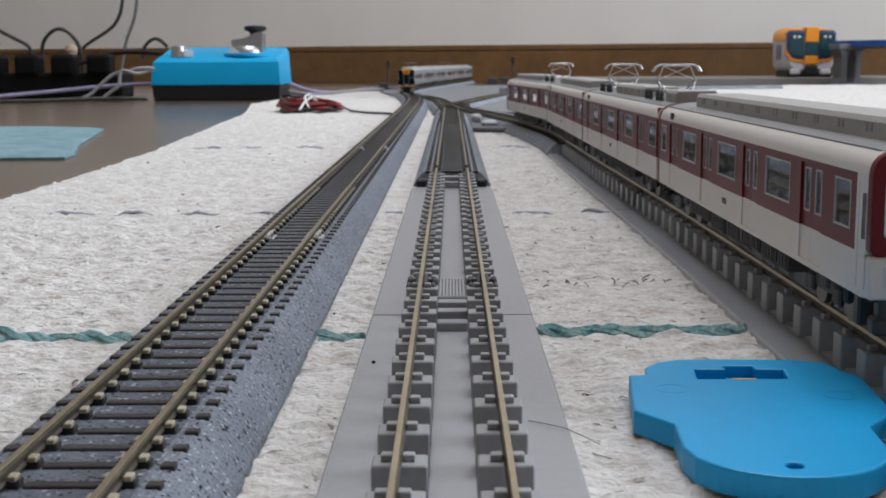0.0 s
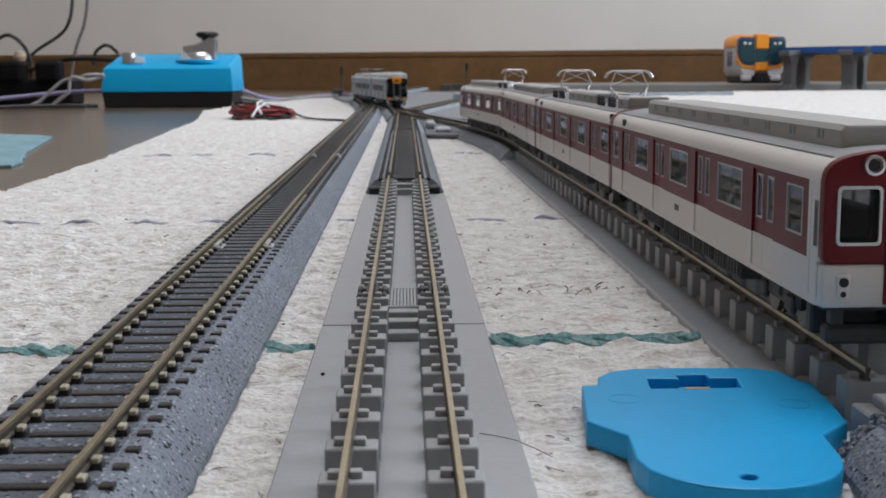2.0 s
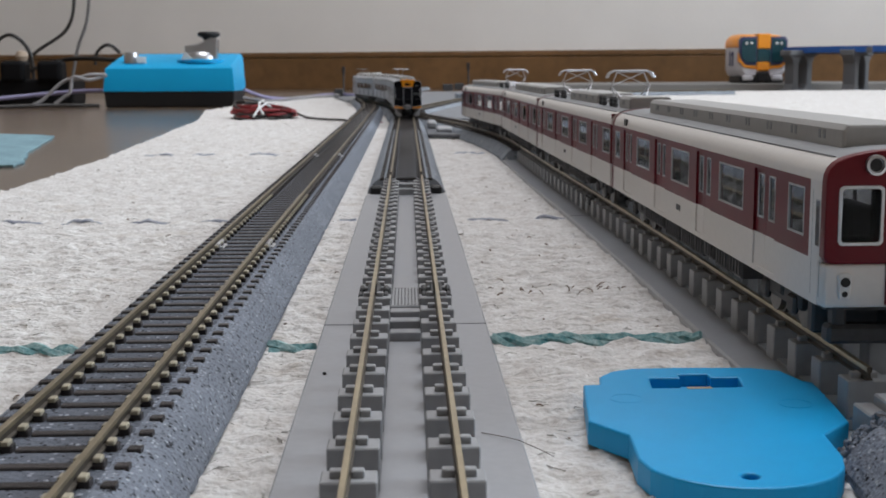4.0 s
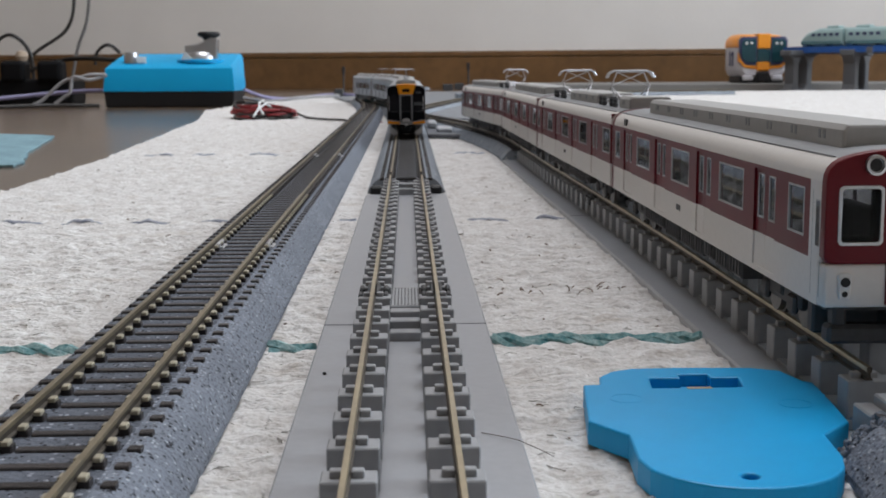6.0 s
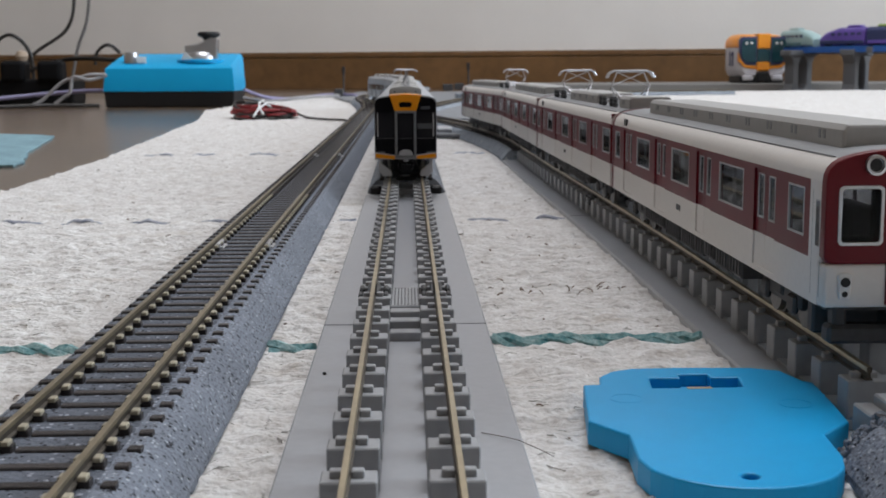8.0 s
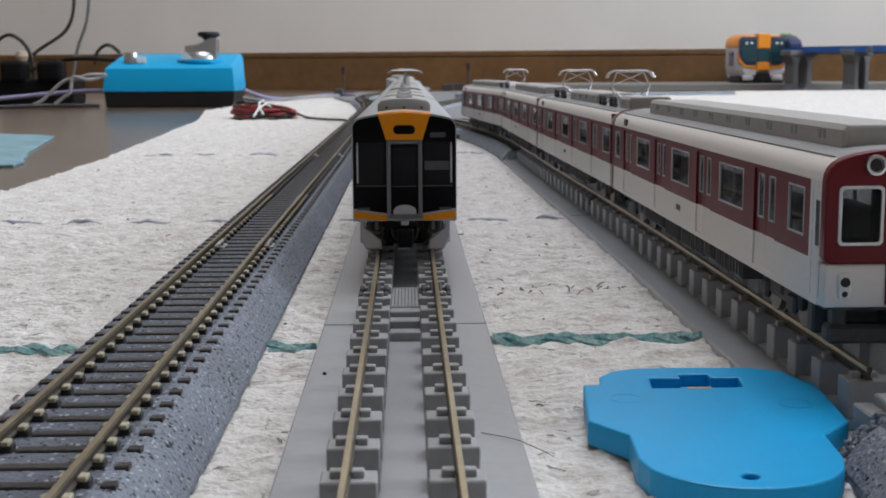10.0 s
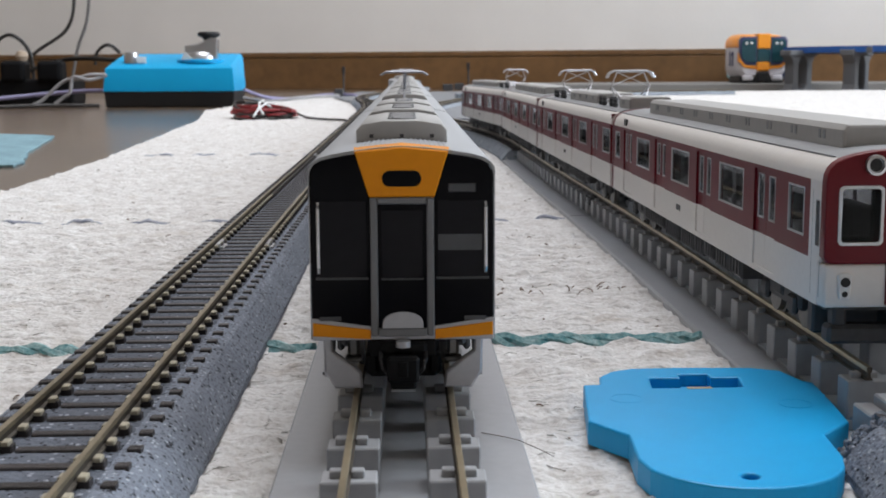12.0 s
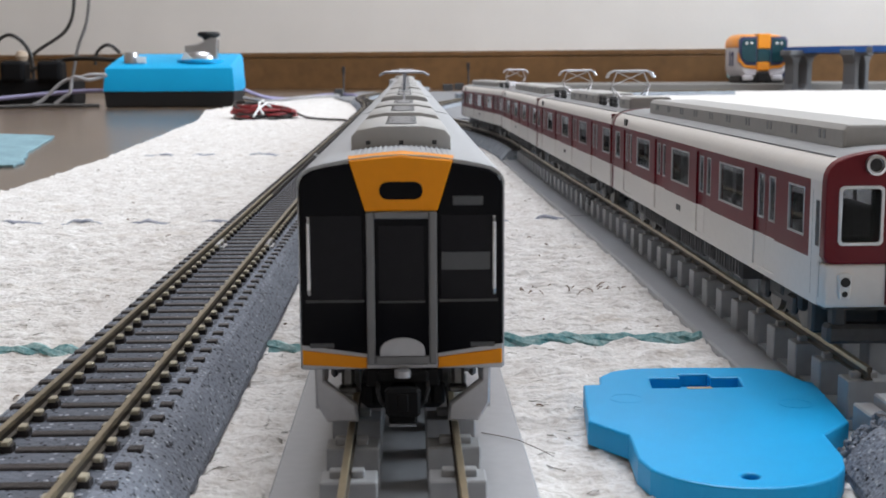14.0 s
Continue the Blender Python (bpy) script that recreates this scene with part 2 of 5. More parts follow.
# ---------------------------------------------------------------- mesh helpers (millimetres)
class Build:
    def __init__(self):
        self.bm = bmesh.new()

    def box(self, x0, x1, y0, y1, z0, z1, bevel=0.0, seg=1):
        r = bmesh.ops.create_cube(self.bm, size=1.0)
        vs = r["verts"]
        for v in vs:
            v.co = ((x0 + x1) / 2 + v.co.x * (x1 - x0), (y0 + y1) / 2 + v.co.y * (y1 - y0), (z0 + z1) / 2 + v.co.z * (z1 - z0))
        if bevel:
            es = list({e for v in vs for e in v.link_edges})
            bmesh.ops.bevel(self.bm, geom=es, offset=bevel, segments=seg, affect="EDGES", profile=0.5)
        return self

    def prism(self, pts, axis, a0, a1, bevel=0.0, seg=1):
        """A polygon in the plane across axis (x: (y, z), y: (x, z), z: (x, y)), drawn out from a0 to a1."""
        def place(p, a):
            return {"x": (a, p[0], p[1]), "y": (p[0], a, p[1]), "z": (p[0], p[1], a)}[axis]
        lo = [self.bm.verts.new(place(p, a0)) for p in pts]
        hi = [self.bm.verts.new(place(p, a1)) for p in pts]
        n = len(pts)
        caps = [self.bm.faces.new(lo), self.bm.faces.new(hi)]
        sides = [self.bm.faces.new((lo[i], lo[(i + 1) % n], hi[(i + 1) % n], hi[i])) for i in range(n)]
        bmesh.ops.recalc_face_normals(self.bm, faces=caps + sides)
        if bevel:
            es = list({e for f in caps for e in f.edges})
            bmesh.ops.bevel(self.bm, geom=es, offset=bevel, segments=seg, affect="EDGES", profile=0.5)
        return self

    def loft(self, rings, close=True, caps=True):
        rows = [[self.bm.verts.new(p) for p in r] for r in rings]
        n = len(rows[0])
        fs = []
        for a, b in zip(rows, rows[1:]):
            for i in range(n if close else n - 1):
                fs.append(self.bm.faces.new((a[i], a[(i + 1) % n], b[(i + 1) % n], b[i])))
        if caps and close:
            fs += [self.bm.faces.new(rows[0]), self.bm.faces.new(rows[-1])]
        bmesh.ops.recalc_face_normals(self.bm, faces=fs)
        return self

    def tube(self, pts, r, sides=8):
        pts = [Vector(p) for p in pts]
        rings = []
        for i, p in enumerate(pts):
            d = (pts[min(i + 1, len(pts) - 1)] - pts[max(i - 1, 0)]).normalized()
            u = d.cross(Vector((0.13, 0.21, 1))).normalized()
            w = d.cross(u).normalized()
            rr = r[i] if isinstance(r, (list, tuple)) else r
            rings.append([p + (u * math.cos(a) + w * math.sin(a)) * rr for a in [math.tau * k / sides for k in range(sides)]])
        return self.loft(rings)

    def lathe(self, profile, cx=0.0, cy=0.0, axis="z", cz=0.0, sides=24):
        """profile: (radius, height) pairs about a line through the centre."""
        rings = []
        for rad, h in profile:
            ring = []
            for k in range(sides):
                a = math.tau * k / sides
                u, w = max(rad, 1e-3) * math.cos(a), max(rad, 1e-3) * math.sin(a)
                ring.append({"z": (cx + u, cy + w, cz + h), "y": (cx + u, cy + h, cz + w), "x": (cx + h, cy + u, cz + w)}[axis])
            rings.append(ring)
        return self.loft(rings)

    def pierced(self, outline, holes, y0, y1, bevel):
        """An upright plate across y with holes through it; the front rim (at y0) is rounded."""
        bm = self.bm
        for loop in (outline, *holes):
            vs = [bm.verts.new((x, y0, z)) for x, z in loop]
            for i in range(len(vs)):
                bm.edges.new((vs[i], vs[(i + 1) % len(vs)]))
        bmesh.ops.triangle_fill(bm, edges=bm.edges[:], use_beauty=True, normal=(0, -1, 0))
        rim = [e for e in bm.edges if len(e.link_faces) == 1]
        back = [v for v in bmesh.ops.extrude_edge_only(bm, edges=rim)["geom"] if isinstance(v, bmesh.types.BMVert)]
        for v in back:
            v.co.y = y1
        bmesh.ops.recalc_face_normals(bm, faces=bm.faces)
        keys = {(round(x, 3), round(z, 3)) for x, z in outline}
        edge = [e for e in rim if e.is_valid and all((round(v.co.x, 3), round(v.co.z, 3)) in keys for v in e.verts)]
        bmesh.ops.bevel(bm, geom=edge, offset=bevel, segments=4, affect="EDGES", profile=0.5, clamp_overlap=True)
        return self

    def moved(self, m):
        bmesh.ops.transform(self.bm, matrix=m, verts=self.bm.verts)
        return self

    def data(self, name, material, smooth=False):
        for v in self.bm.verts:
            v.co *= MM
        me = bpy.data.meshes.new(name)
        self.bm.to_mesh(me)
        self.bm.free()
        me.materials.append(material)
        if smooth:
            for p in me.polygons:
                p.use_smooth = True
            me.set_sharp_from_angle(angle=radians(38))
        return me


def strands_data(name, lines, sides, material):
    """Many thin strands as one mesh: (points, radius) each."""
    vs, fs = [], []
    for pts, r in lines:
        base = len(vs)
        for i, p in enumerate(pts):
            d = (pts[min(i + 1, len(pts) - 1)] - pts[max(i - 1, 0)]).normalized()
            u = d.cross(Vector((0.13, 0.21, 1))).normalized()
            w = d.cross(u)
            for k in range(sides):
                q = math.tau * k / sides
                vs.append((p + (u * math.cos(q) + w * math.sin(q)) * r) * MM)
        for i in range(len(pts) - 1):
            for k in range(sides):
                s, t = base + i * sides, base + (i + 1) * sides
                fs.append((s + k, s + (k + 1) % sides, t + (k + 1) % sides, t + k))
    me = bpy.data.meshes.new(name)
    me.from_pydata(vs, [], fs)
    me.materials.append(material)
    return me


def part(name, b, material, parent=None, label="", smooth=False):
    ob = new(name, b.data(name, material, smooth))
    if parent:
        ob.parent = parent
    if label:
        tagged(ob, label)
    return ob


def share(name, data, parent, m):
    ob = new(name, data)
    ob.parent = parent
    ob.matrix_basis = m
    return ob


def at(x, y, z, rz=0.0):
    return pose(x * MM, y * MM, z * MM, 0, 0, rz)


def smooth_line(pts, step):
    """A rounded line through plan points (x, y), as points with headings, evenly spaced."""
    ps = [Vector((*p, 0)) for p in pts]
    fine = []
    for i in range(len(ps) - 1):
        a, b, c, d = ps[max(i - 1, 0)], ps[i], ps[i + 1], ps[min(i + 2, len(ps) - 1)]
        for k in range(20):
            t = k / 20
            fine.append(0.5 * ((2 * b) + (c - a) * t + (2 * a - 5 * b + 4 * c - d) * t * t + (3 * b - a - 3 * c + d) * t ** 3))
    fine.append(ps[-1])
    out, run, need = [], 0.0, 0.0
    for a, b in zip(fine, fine[1:]):
        seg = (b - a).length
        while need <= run + seg:
            k = (need - run) / seg
            p = a.lerp(b, k)
            out.append((p.x, p.y, math.degrees(math.atan2(-(b.x - a.x), b.y - a.y))))
            need += step
        run += seg
    return out


def rounded(x0, x1, z0, z1, r, seg=4):
    pts = []
    for cx, cz, a0 in ((x1 - r, z1 - r, 0), (x0 + r, z1 - r, 90), (x0 + r, z0 + r, 180), (x1 - r, z0 + r, 270)):
        for k in range(seg + 1):
            a = radians(a0 + 90 * k / seg)
            pts.append((cx + r * math.cos(a), cz + r * math.sin(a)))
    return pts


# ---------------------------------------------------------------- room
FLOOR_Z = -6.0


def room():
    b = Build().box(-1900, 2900, -1450, 3600, FLOOR_Z - 30, FLOOR_Z)
    tagged(part("floor", b, M_FLOOR), "glossy brown laminate floor under the rug", "floor", kind="structure")
    # the far wall stands at a slight angle to the tracks
    b = Build().box(-2300, 3300, 0, 120, FLOOR_Z, 2400)
    far = tagged(part("wall_north", b, M_WALL), "off-white textured wallpaper on a room wall", "wall", kind="structure")
    far.matrix_basis = at(-110, 2785, 0, -16.4)
    b = Build().box(-2300, 3300, -9, 0.5, FLOOR_Z, 63.5, 1.0).box(-2300, 3300, -10.5, 0.5, 64.5, 76, 1.5)
    tagged(part("baseboard", b, M_BASE), "brown wood-grain baseboard with a groove", "baseboard", kind="structure").matrix_basis = at(-110, 2785, 0, -16.4)
    # out-of-view west wall, kept darker than the wallpaper so less light bounces back
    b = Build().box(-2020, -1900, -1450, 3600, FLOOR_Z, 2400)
    tagged(part("wall_west", b, M_WALL_LOW_BOUNCE), "unseen plain wall, darkened to cut bounced light", "wall", kind="structure")
    # east wall with a window opening
    b = Build()
    b.box(2900, 3020, -1450, -250, FLOOR_Z, 2400).box(2900, 3020, 1750, 3600, FLOOR_Z, 2400)
    b.box(2900, 3020, -250, 1750, FLOOR_Z, 500).box(2900, 3020, -250, 1750, 2080, 2400)
    tagged(part("wall_east", b, M_WALL), "off-white wall with a window", "wall", kind="structure")
    w = tagged(new("window_1"), "white framed sliding window", "window", kind="structure")
    part("window_frame", Build().box(2930, 2990, -250, -190, 500, 2080).box(2930, 2990, 1690, 1750, 500, 2080).box(2930, 2990, -190, 1690, 500, 550)
         .box(2930, 2990, -190, 1690, 2030, 2080).box(2930, 2990, 720, 780, 550, 2030), M_WINFRAME, w)
    # south wall behind the camera, unseen, darkened likewise to hold down fill light
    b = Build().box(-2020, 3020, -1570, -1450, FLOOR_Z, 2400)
    tagged(part("wall_south", b, M_WALL_LOW_BOUNCE), "unseen plain wall, darkened to cut bounced light", "wall", kind="structure")
    b = Build().box(-2020, 3020, -1570, 3900, 2400, 2480)
    tagged(part("ceiling", b, M_CEIL), "white ceiling", "ceiling", kind="structure")


# ---------------------------------------------------------------- rug
def rug_left(y):
    ks = [(-300, -131), (407, -134), (573, -139), (976, -165), (1219, -199), (1260, -196), (1760, -160), (2010, -74)]
    for (a, p), (c, q) in zip(ks, ks[1:]):
        if y <= c:
            return p + (q - p) * (y - a) / (c - a)
    return ks[-1][1]


def rug_height(x, y):
    """Loosely spun weft rows of soft, lens-shaped yarn lumps."""
    wob = 0.45 * noise.noise((x * 0.03, y * 0.02, 3.0)) + 0.3 * noise.noise((x * 0.15, y * 0.1, 7.0))
    near = noise.voronoi((x * 0.19 + wob, y * 0.31 + 0.5 * wob, 0.0))[0]
    h = 0.95 * max(0.0, 0.8 - near[0]) + 0.35 * min(0.5, near[1] - near[0])
    f = (y / 3.3 + wob) % 1.0
    h += 0.22 * math.sin(math.pi * f)
    h += 0.3 * noise.noise((x * 0.26, y * 0.36, 1.0)) + 0.2 * noise.noise((x * 0.75, y * 0.95, 5.0)) + 0.55 * noise.noise((x * 0.018, y * 0.018, 9.0))
    h += 0.16 * abs(noise.noise((x * 0.55 + 2 * wob, y * 1.1, 13.0)))
    return 1.12 * h - 0.8


def rug_sheet(name, xs, ys):
    bm_v, bm_f = [], []
    nx = len(xs)
    for y in ys:
        lx = rug_left(y)
        for i, x in enumerate(xs):
            xx = max(x, lx + 1.5 * noise.noise((0, y * 0.09, 2))) if i else lx + 1.5 * noise.noise((0, y * 0.09, 2))
            bm_v.append((xx * MM, y * MM, (rug_height(xx, y) if i else -5.0) * MM))
    for j in range(len(ys) - 1):
        for i in range(nx - 1):
            a = j * nx + i
            bm_f.append((a, a + 1, a + nx + 1, a + nx))
    me = bpy.data.meshes.new(name)
    me.from_pydata(bm_v, [], bm_f)
    me.polygons.foreach_set("use_smooth", [True] * len(bm_f))
    me.materials.append(M_RUG)
    return me


def rug():
    root = tagged(new("rug"), "thick woven white cotton rug with teal and blue stripes", "rug")
    near_x = [-205 + 5 * i for i in range(0, 17)] + [-120 + 0.62 * i for i in range(0, 300)] + [66 + 8 * i for i in range(0, 152)]
    near_y = [75 + 0.55 * i for i in range(0, 400)]
    ob = new("near_weave", rug_sheet("near_weave", near_x, near_y))
    ob.parent = root
    mid_x = [-205 + 1.6 * i for i in range(0, 207)] + [125 + 12 * i for i in range(0, 97)]
    mid_y = [75 + 0.55 * 399 + 1.3 * i for i in range(0, 460)]
    ob = new("middle_weave", rug_sheet("middle_weave", mid_x, mid_y))
    ob.parent = root
    far_x = [-205 + 6 * i for i in range(0, 245)]
    far_y = [75 + 0.55 * 399 + 1.3 * 459 + 5.4 * i for i in range(0, 210)]
    ob = new("far_weave", rug_sheet("far_weave", far_x, far_y))
    ob.parent = root
    back_y = [-300 + 8 * i for i in range(0, 48)]
    ob = new("rear_weave", rug_sheet("rear_weave", far_x, back_y))
    ob.parent = root

    def yarn(name, y0, slope, x0, x1, r, material, strands, twist, broken=0.0, label=""):
        b = Build()
        for s in range(strands):
            pts, rad, x = [], [], x0
            while x < x1:
                a = x / twist * math.tau + s * math.tau / strands
                y = y0 + slope * x + r * 0.75 * math.cos(a) + 0.8 * noise.noise((x * 0.05, s, 4))
                z = rug_height(x, y) - 0.25 + r * 0.4 * math.sin(a)
                pts.append((x, y, z))
                rad.append(r * 0.62 * (0.8 + 0.4 * noise.noise((x * 0.4, s, 8))))
                gap = broken and noise.noise((x * 0.055, y0, 6)) < broken - 0.5
                if gap:
                    if len(pts) > 3:
                        b.tube(pts, rad, 6)
                    pts, rad = [], []
                x += 1.1
            if len(pts) > 3:
                b.tube(pts, rad, 6)
        return part(name, b, material, root, label, smooth=True)

    for x0, x1 in ((-128, -45.3), (-19.8, -12.7), (12.7, 44.2), (69, 260)):
        yarn("teal_stripe", 174.6, 0.015, x0, x1, 1.7, M_TEAL, 3, 13, label="twisted teal yarn stripe")
    for x0, x1 in ((-132, -43.5), (-17.8, -12.7), (12.7, 42.5)):
        yarn("blue_stripe", 323.5, -0.01, x0, x1, 1.15, M_BLUE_YARN, 1, 18, 0.3, label="faded blue yarn stripe")
    for x0, x1 in ((-136, -43.5), (14, 38)):
        yarn("blue_stripe", 576, 0.02, x0, x1, 1.4, M_BLUE_YARN, 1, 24, 0.45, label="faded blue yarn stripe")
    yarn("red_thread", 918, 0.0, -25.5, -17.5, 1.2, M_WIRE_RED, 1, 30, label="short faded red thread")
    # bits of chaff and loose fibres caught in the weave
    rnd = random.Random(5)
    lines = []
    for _ in range(160):
        y = 95 + 640 * rnd.random() ** 1.6
        x = rnd.uniform(-125, 45) if rnd.random() < 0.75 else rnd.uniform(14, 44)
        a, ln = rnd.uniform(0, 6.3), rnd.uniform(0.3, 1.3)
        u = Vector((math.cos(a), math.sin(a), rnd.uniform(-0.2, 0.4))) * ln
        p = Vector((x, y, rug_height(x, y) + 0.12))
        lines.append(([p, p + u * 0.5 + Vector((0, 0, 0.15)), p + u], rnd.uniform(0.06, 0.16)))
    for _ in range(22):
        x, y = rnd.uniform(15, 40), 217 + rnd.gauss(0, 2.5)
        a, ln = rnd.uniform(0, 6.3), rnd.uniform(0.5, 1.6)
        p = Vector((x, y, rug_height(x, y) + 0.1))
        u = Vector((math.cos(a), math.sin(a), rnd.uniform(0, 0.8))) * ln
        lines.append(([p, p + u * 0.5 + Vector((0, 0, 0.2)), p + u], rnd.uniform(0.05, 0.13)))
    ob = new("chaff", strands_data("chaff", lines, 4, M_DIRT))
    ob.parent = root
    tagged(ob, kind="stuff")
    lines = []
    for _ in range(3000):
        y = 85 + 420 * rnd.random() ** 1.5
        x = rnd.uniform(-120, 48)
        a, ln = rnd.gauss(0, 0.9), rnd.uniform(0.8, 2.2)
        x1, y1 = x + math.cos(a) * ln, y + math.sin(a) * ln
        p, q = Vector((x, y, rug_height(x, y))), Vector((x1, y1, rug_height(x1, y1)))
        mid = (p + q) / 2 + Vector((rnd.uniform(-0.4, 0.4), rnd.uniform(-0.4, 0.4), rnd.uniform(0.0, 0.25)))
        lines.append(([p, mid, q], rnd.uniform(0.04, 0.13)))
    ob = new("loose_fluff", strands_data("loose_fluff", lines, 3, M_RUG))
    ob.parent = root
    tagged(ob, kind="stuff")


# ---------------------------------------------------------------- tracks
RAIL_TOP = 7.0
CENTRE = [(0, 20), (0, 850), (-1.5, 920), (-4.5, 1000), (-10, 1100), (-22, 1190), (-38, 1280), (-50, 1380), (-53, 1500), (-48, 1600), (-38, 1700),
          (-26, 1800), (-14, 1900), (-2, 2000), (10, 2100), (22, 2200), (35, 2310)]
LEFT = [(-32.6, 20), (-32.5, 250), (-32.2, 500), (-32.0, 900), (-33, 1100), (-38, 1220), (-46, 1330)]
RED = [(56.2, 20), (56.2, 250), (55.2, 350), (54.3, 421), (53, 562), (48, 640), (40.5, 705), (28, 790), (12, 880), (2, 960), (-3, 1010)]


def rail_profile(off):
    return [(off - 0.42, 5.5), (off + 0.42, 5.5), (off + 0.42, 5.65), (off + 0.16, 5.8), (off + 0.16, 6.35), (off + 0.3, 6.5), (off + 0.3, 6.93), (off + 0.24, RAIL_TOP),
            (off - 0.24, RAIL_TOP), (off - 0.3, 6.93), (off - 0.3, 6.5), (off - 0.16, 6.35), (off - 0.16, 5.8), (off - 0.42, 5.65)]


def sweep(line, profile, dz=0.0):
    rings = []
    for x, y, h in line:
        c, s = math.cos(radians(h)), math.sin(radians(h))
        rings.append([(x + u * c, y + u * s, z + dz) for u, z in profile])
    return Build().loft(rings)


def rail_part(line, off, material, root):
    ob = part("rail", sweep(line, rail_profile(off)), material, root, "worn nickel-silver rail")
    # faces below the head get the dark colour that stands in for shade
    ob.data.materials.append(M_WEB_SHADE)
    for p in ob.data.polygons:
        if p.center.z < 0.0063:
            p.material_index = 1


def cut(pts, y0, y1, step=12.0):
    return [p for p in smooth_line(pts, step) if y0 <= p[1] <= y1]


def sleeper_data():
    """One moulding: the middle of a sleeper, four rail seats, and the ends where they come out of the ballast again."""
    half = [(3.15, 5.35), (3.15, 4.8), (3.4, 4.8), (3.4, 5.75), (4.5, 5.75), (4.5, 4.8), (5.15, 4.8), (5.15, 5.75), (6.25, 5.75), (6.25, 4.8), (7.1, 4.8), (7.1, 5.35), (8.4, 5.35), (8.4, 4.4)]
    b = Build().prism(half[::-1] + [(-x, z) for x, z in half], "y", -0.68, 0.68, 0.1)
    return b.data("sleeper", M_SLEEPER)


def fastener_data():
    return Build().box(-0.4, 0.4, -0.75, 0.5, 5.7, 6.2, 0.1).data("fastener", M_RAIL_SIDE)


def ballast_track(name, pts, y0, y1, label, bed, pieces_to, fasteners_to=0.0, pitch=5.0):
    root = tagged(new(name), label, "model track", group="model railway tracks")
    line = cut(pts, y0, y1)
    part("roadbed", sweep(line, [(-12.5, 0), (12.5, 0), (12.4, 0.8), (10.6, 3.2), (9.4, 4.4), (8.0, 5.05), (-8.0, 5.05), (-9.4, 4.4), (-10.6, 3.2), (-12.4, 0.8)]), bed, root, "grey moulded ballast roadbed")
    part("ballast_top", sweep(line, [(-6.5, 4.9), (6.5, 4.9), (6.4, 5.1), (-6.4, 5.1)]), M_BED if pieces_to else M_BED_FAR, root)
    for s in (-4.85, 4.85):
        rail_part(line, s, M_RAIL_DULL, root)
    sd, fd = sleeper_data(), fastener_data()
    rest = Build()
    for x, y, h in smooth_line(pts, pitch):
        if not y0 + 2 <= y <= y1 - 1:
            continue
        m = at(x, y, 0, h)
        if y < pieces_to:
            share("sleeper", sd, root, m)
            if y < fasteners_to:
                for u in (-5.65, -4.0, 4.0, 5.65):
                    share("fastener", fd, root, m @ at(u, 0, 0))
        else:
            r = bmesh.ops.create_cube(rest.bm, size=1.0)["verts"]
            mm = Matrix.Translation((x, y, 5.0)) @ Matrix.Rotation(radians(h), 4, "Z") @ Matrix.Diagonal((16.4, 2.2, 1.0, 1))
            for v in r:
                v.co = mm @ v.co
    if len(rest.bm.verts):
        tagged(part("sleeper_rest", rest, M_SLEEPER, root), kind="stuff")
    else:
        rest.bm.free()
    return root


def joiners(root, pts, y):
    for x, yy, h in [p for p in smooth_line(pts, 2.0) if abs(p[1] - y) < 1.0][:1]:
        for s in (-4.85, 4.85):
            b = Build().box(s - 1.15, s - 0.3, -3.5, 3.5, 5.45, 6.3, 0.2).box(s + 0.3, s + 1.15, -3.5, 3.5, 5.45, 6.3, 0.2)
            b.box(s - 1.9, s + 1.9, -2.6, 2.6, 5.0, 5.55, 0.2)
            part("rail_joiner", b.moved(Matrix.Translation((x, yy, 0)) @ Matrix.Rotation(radians(h), 4, "Z")), M_CHROME, root, "silvery rail joiner")


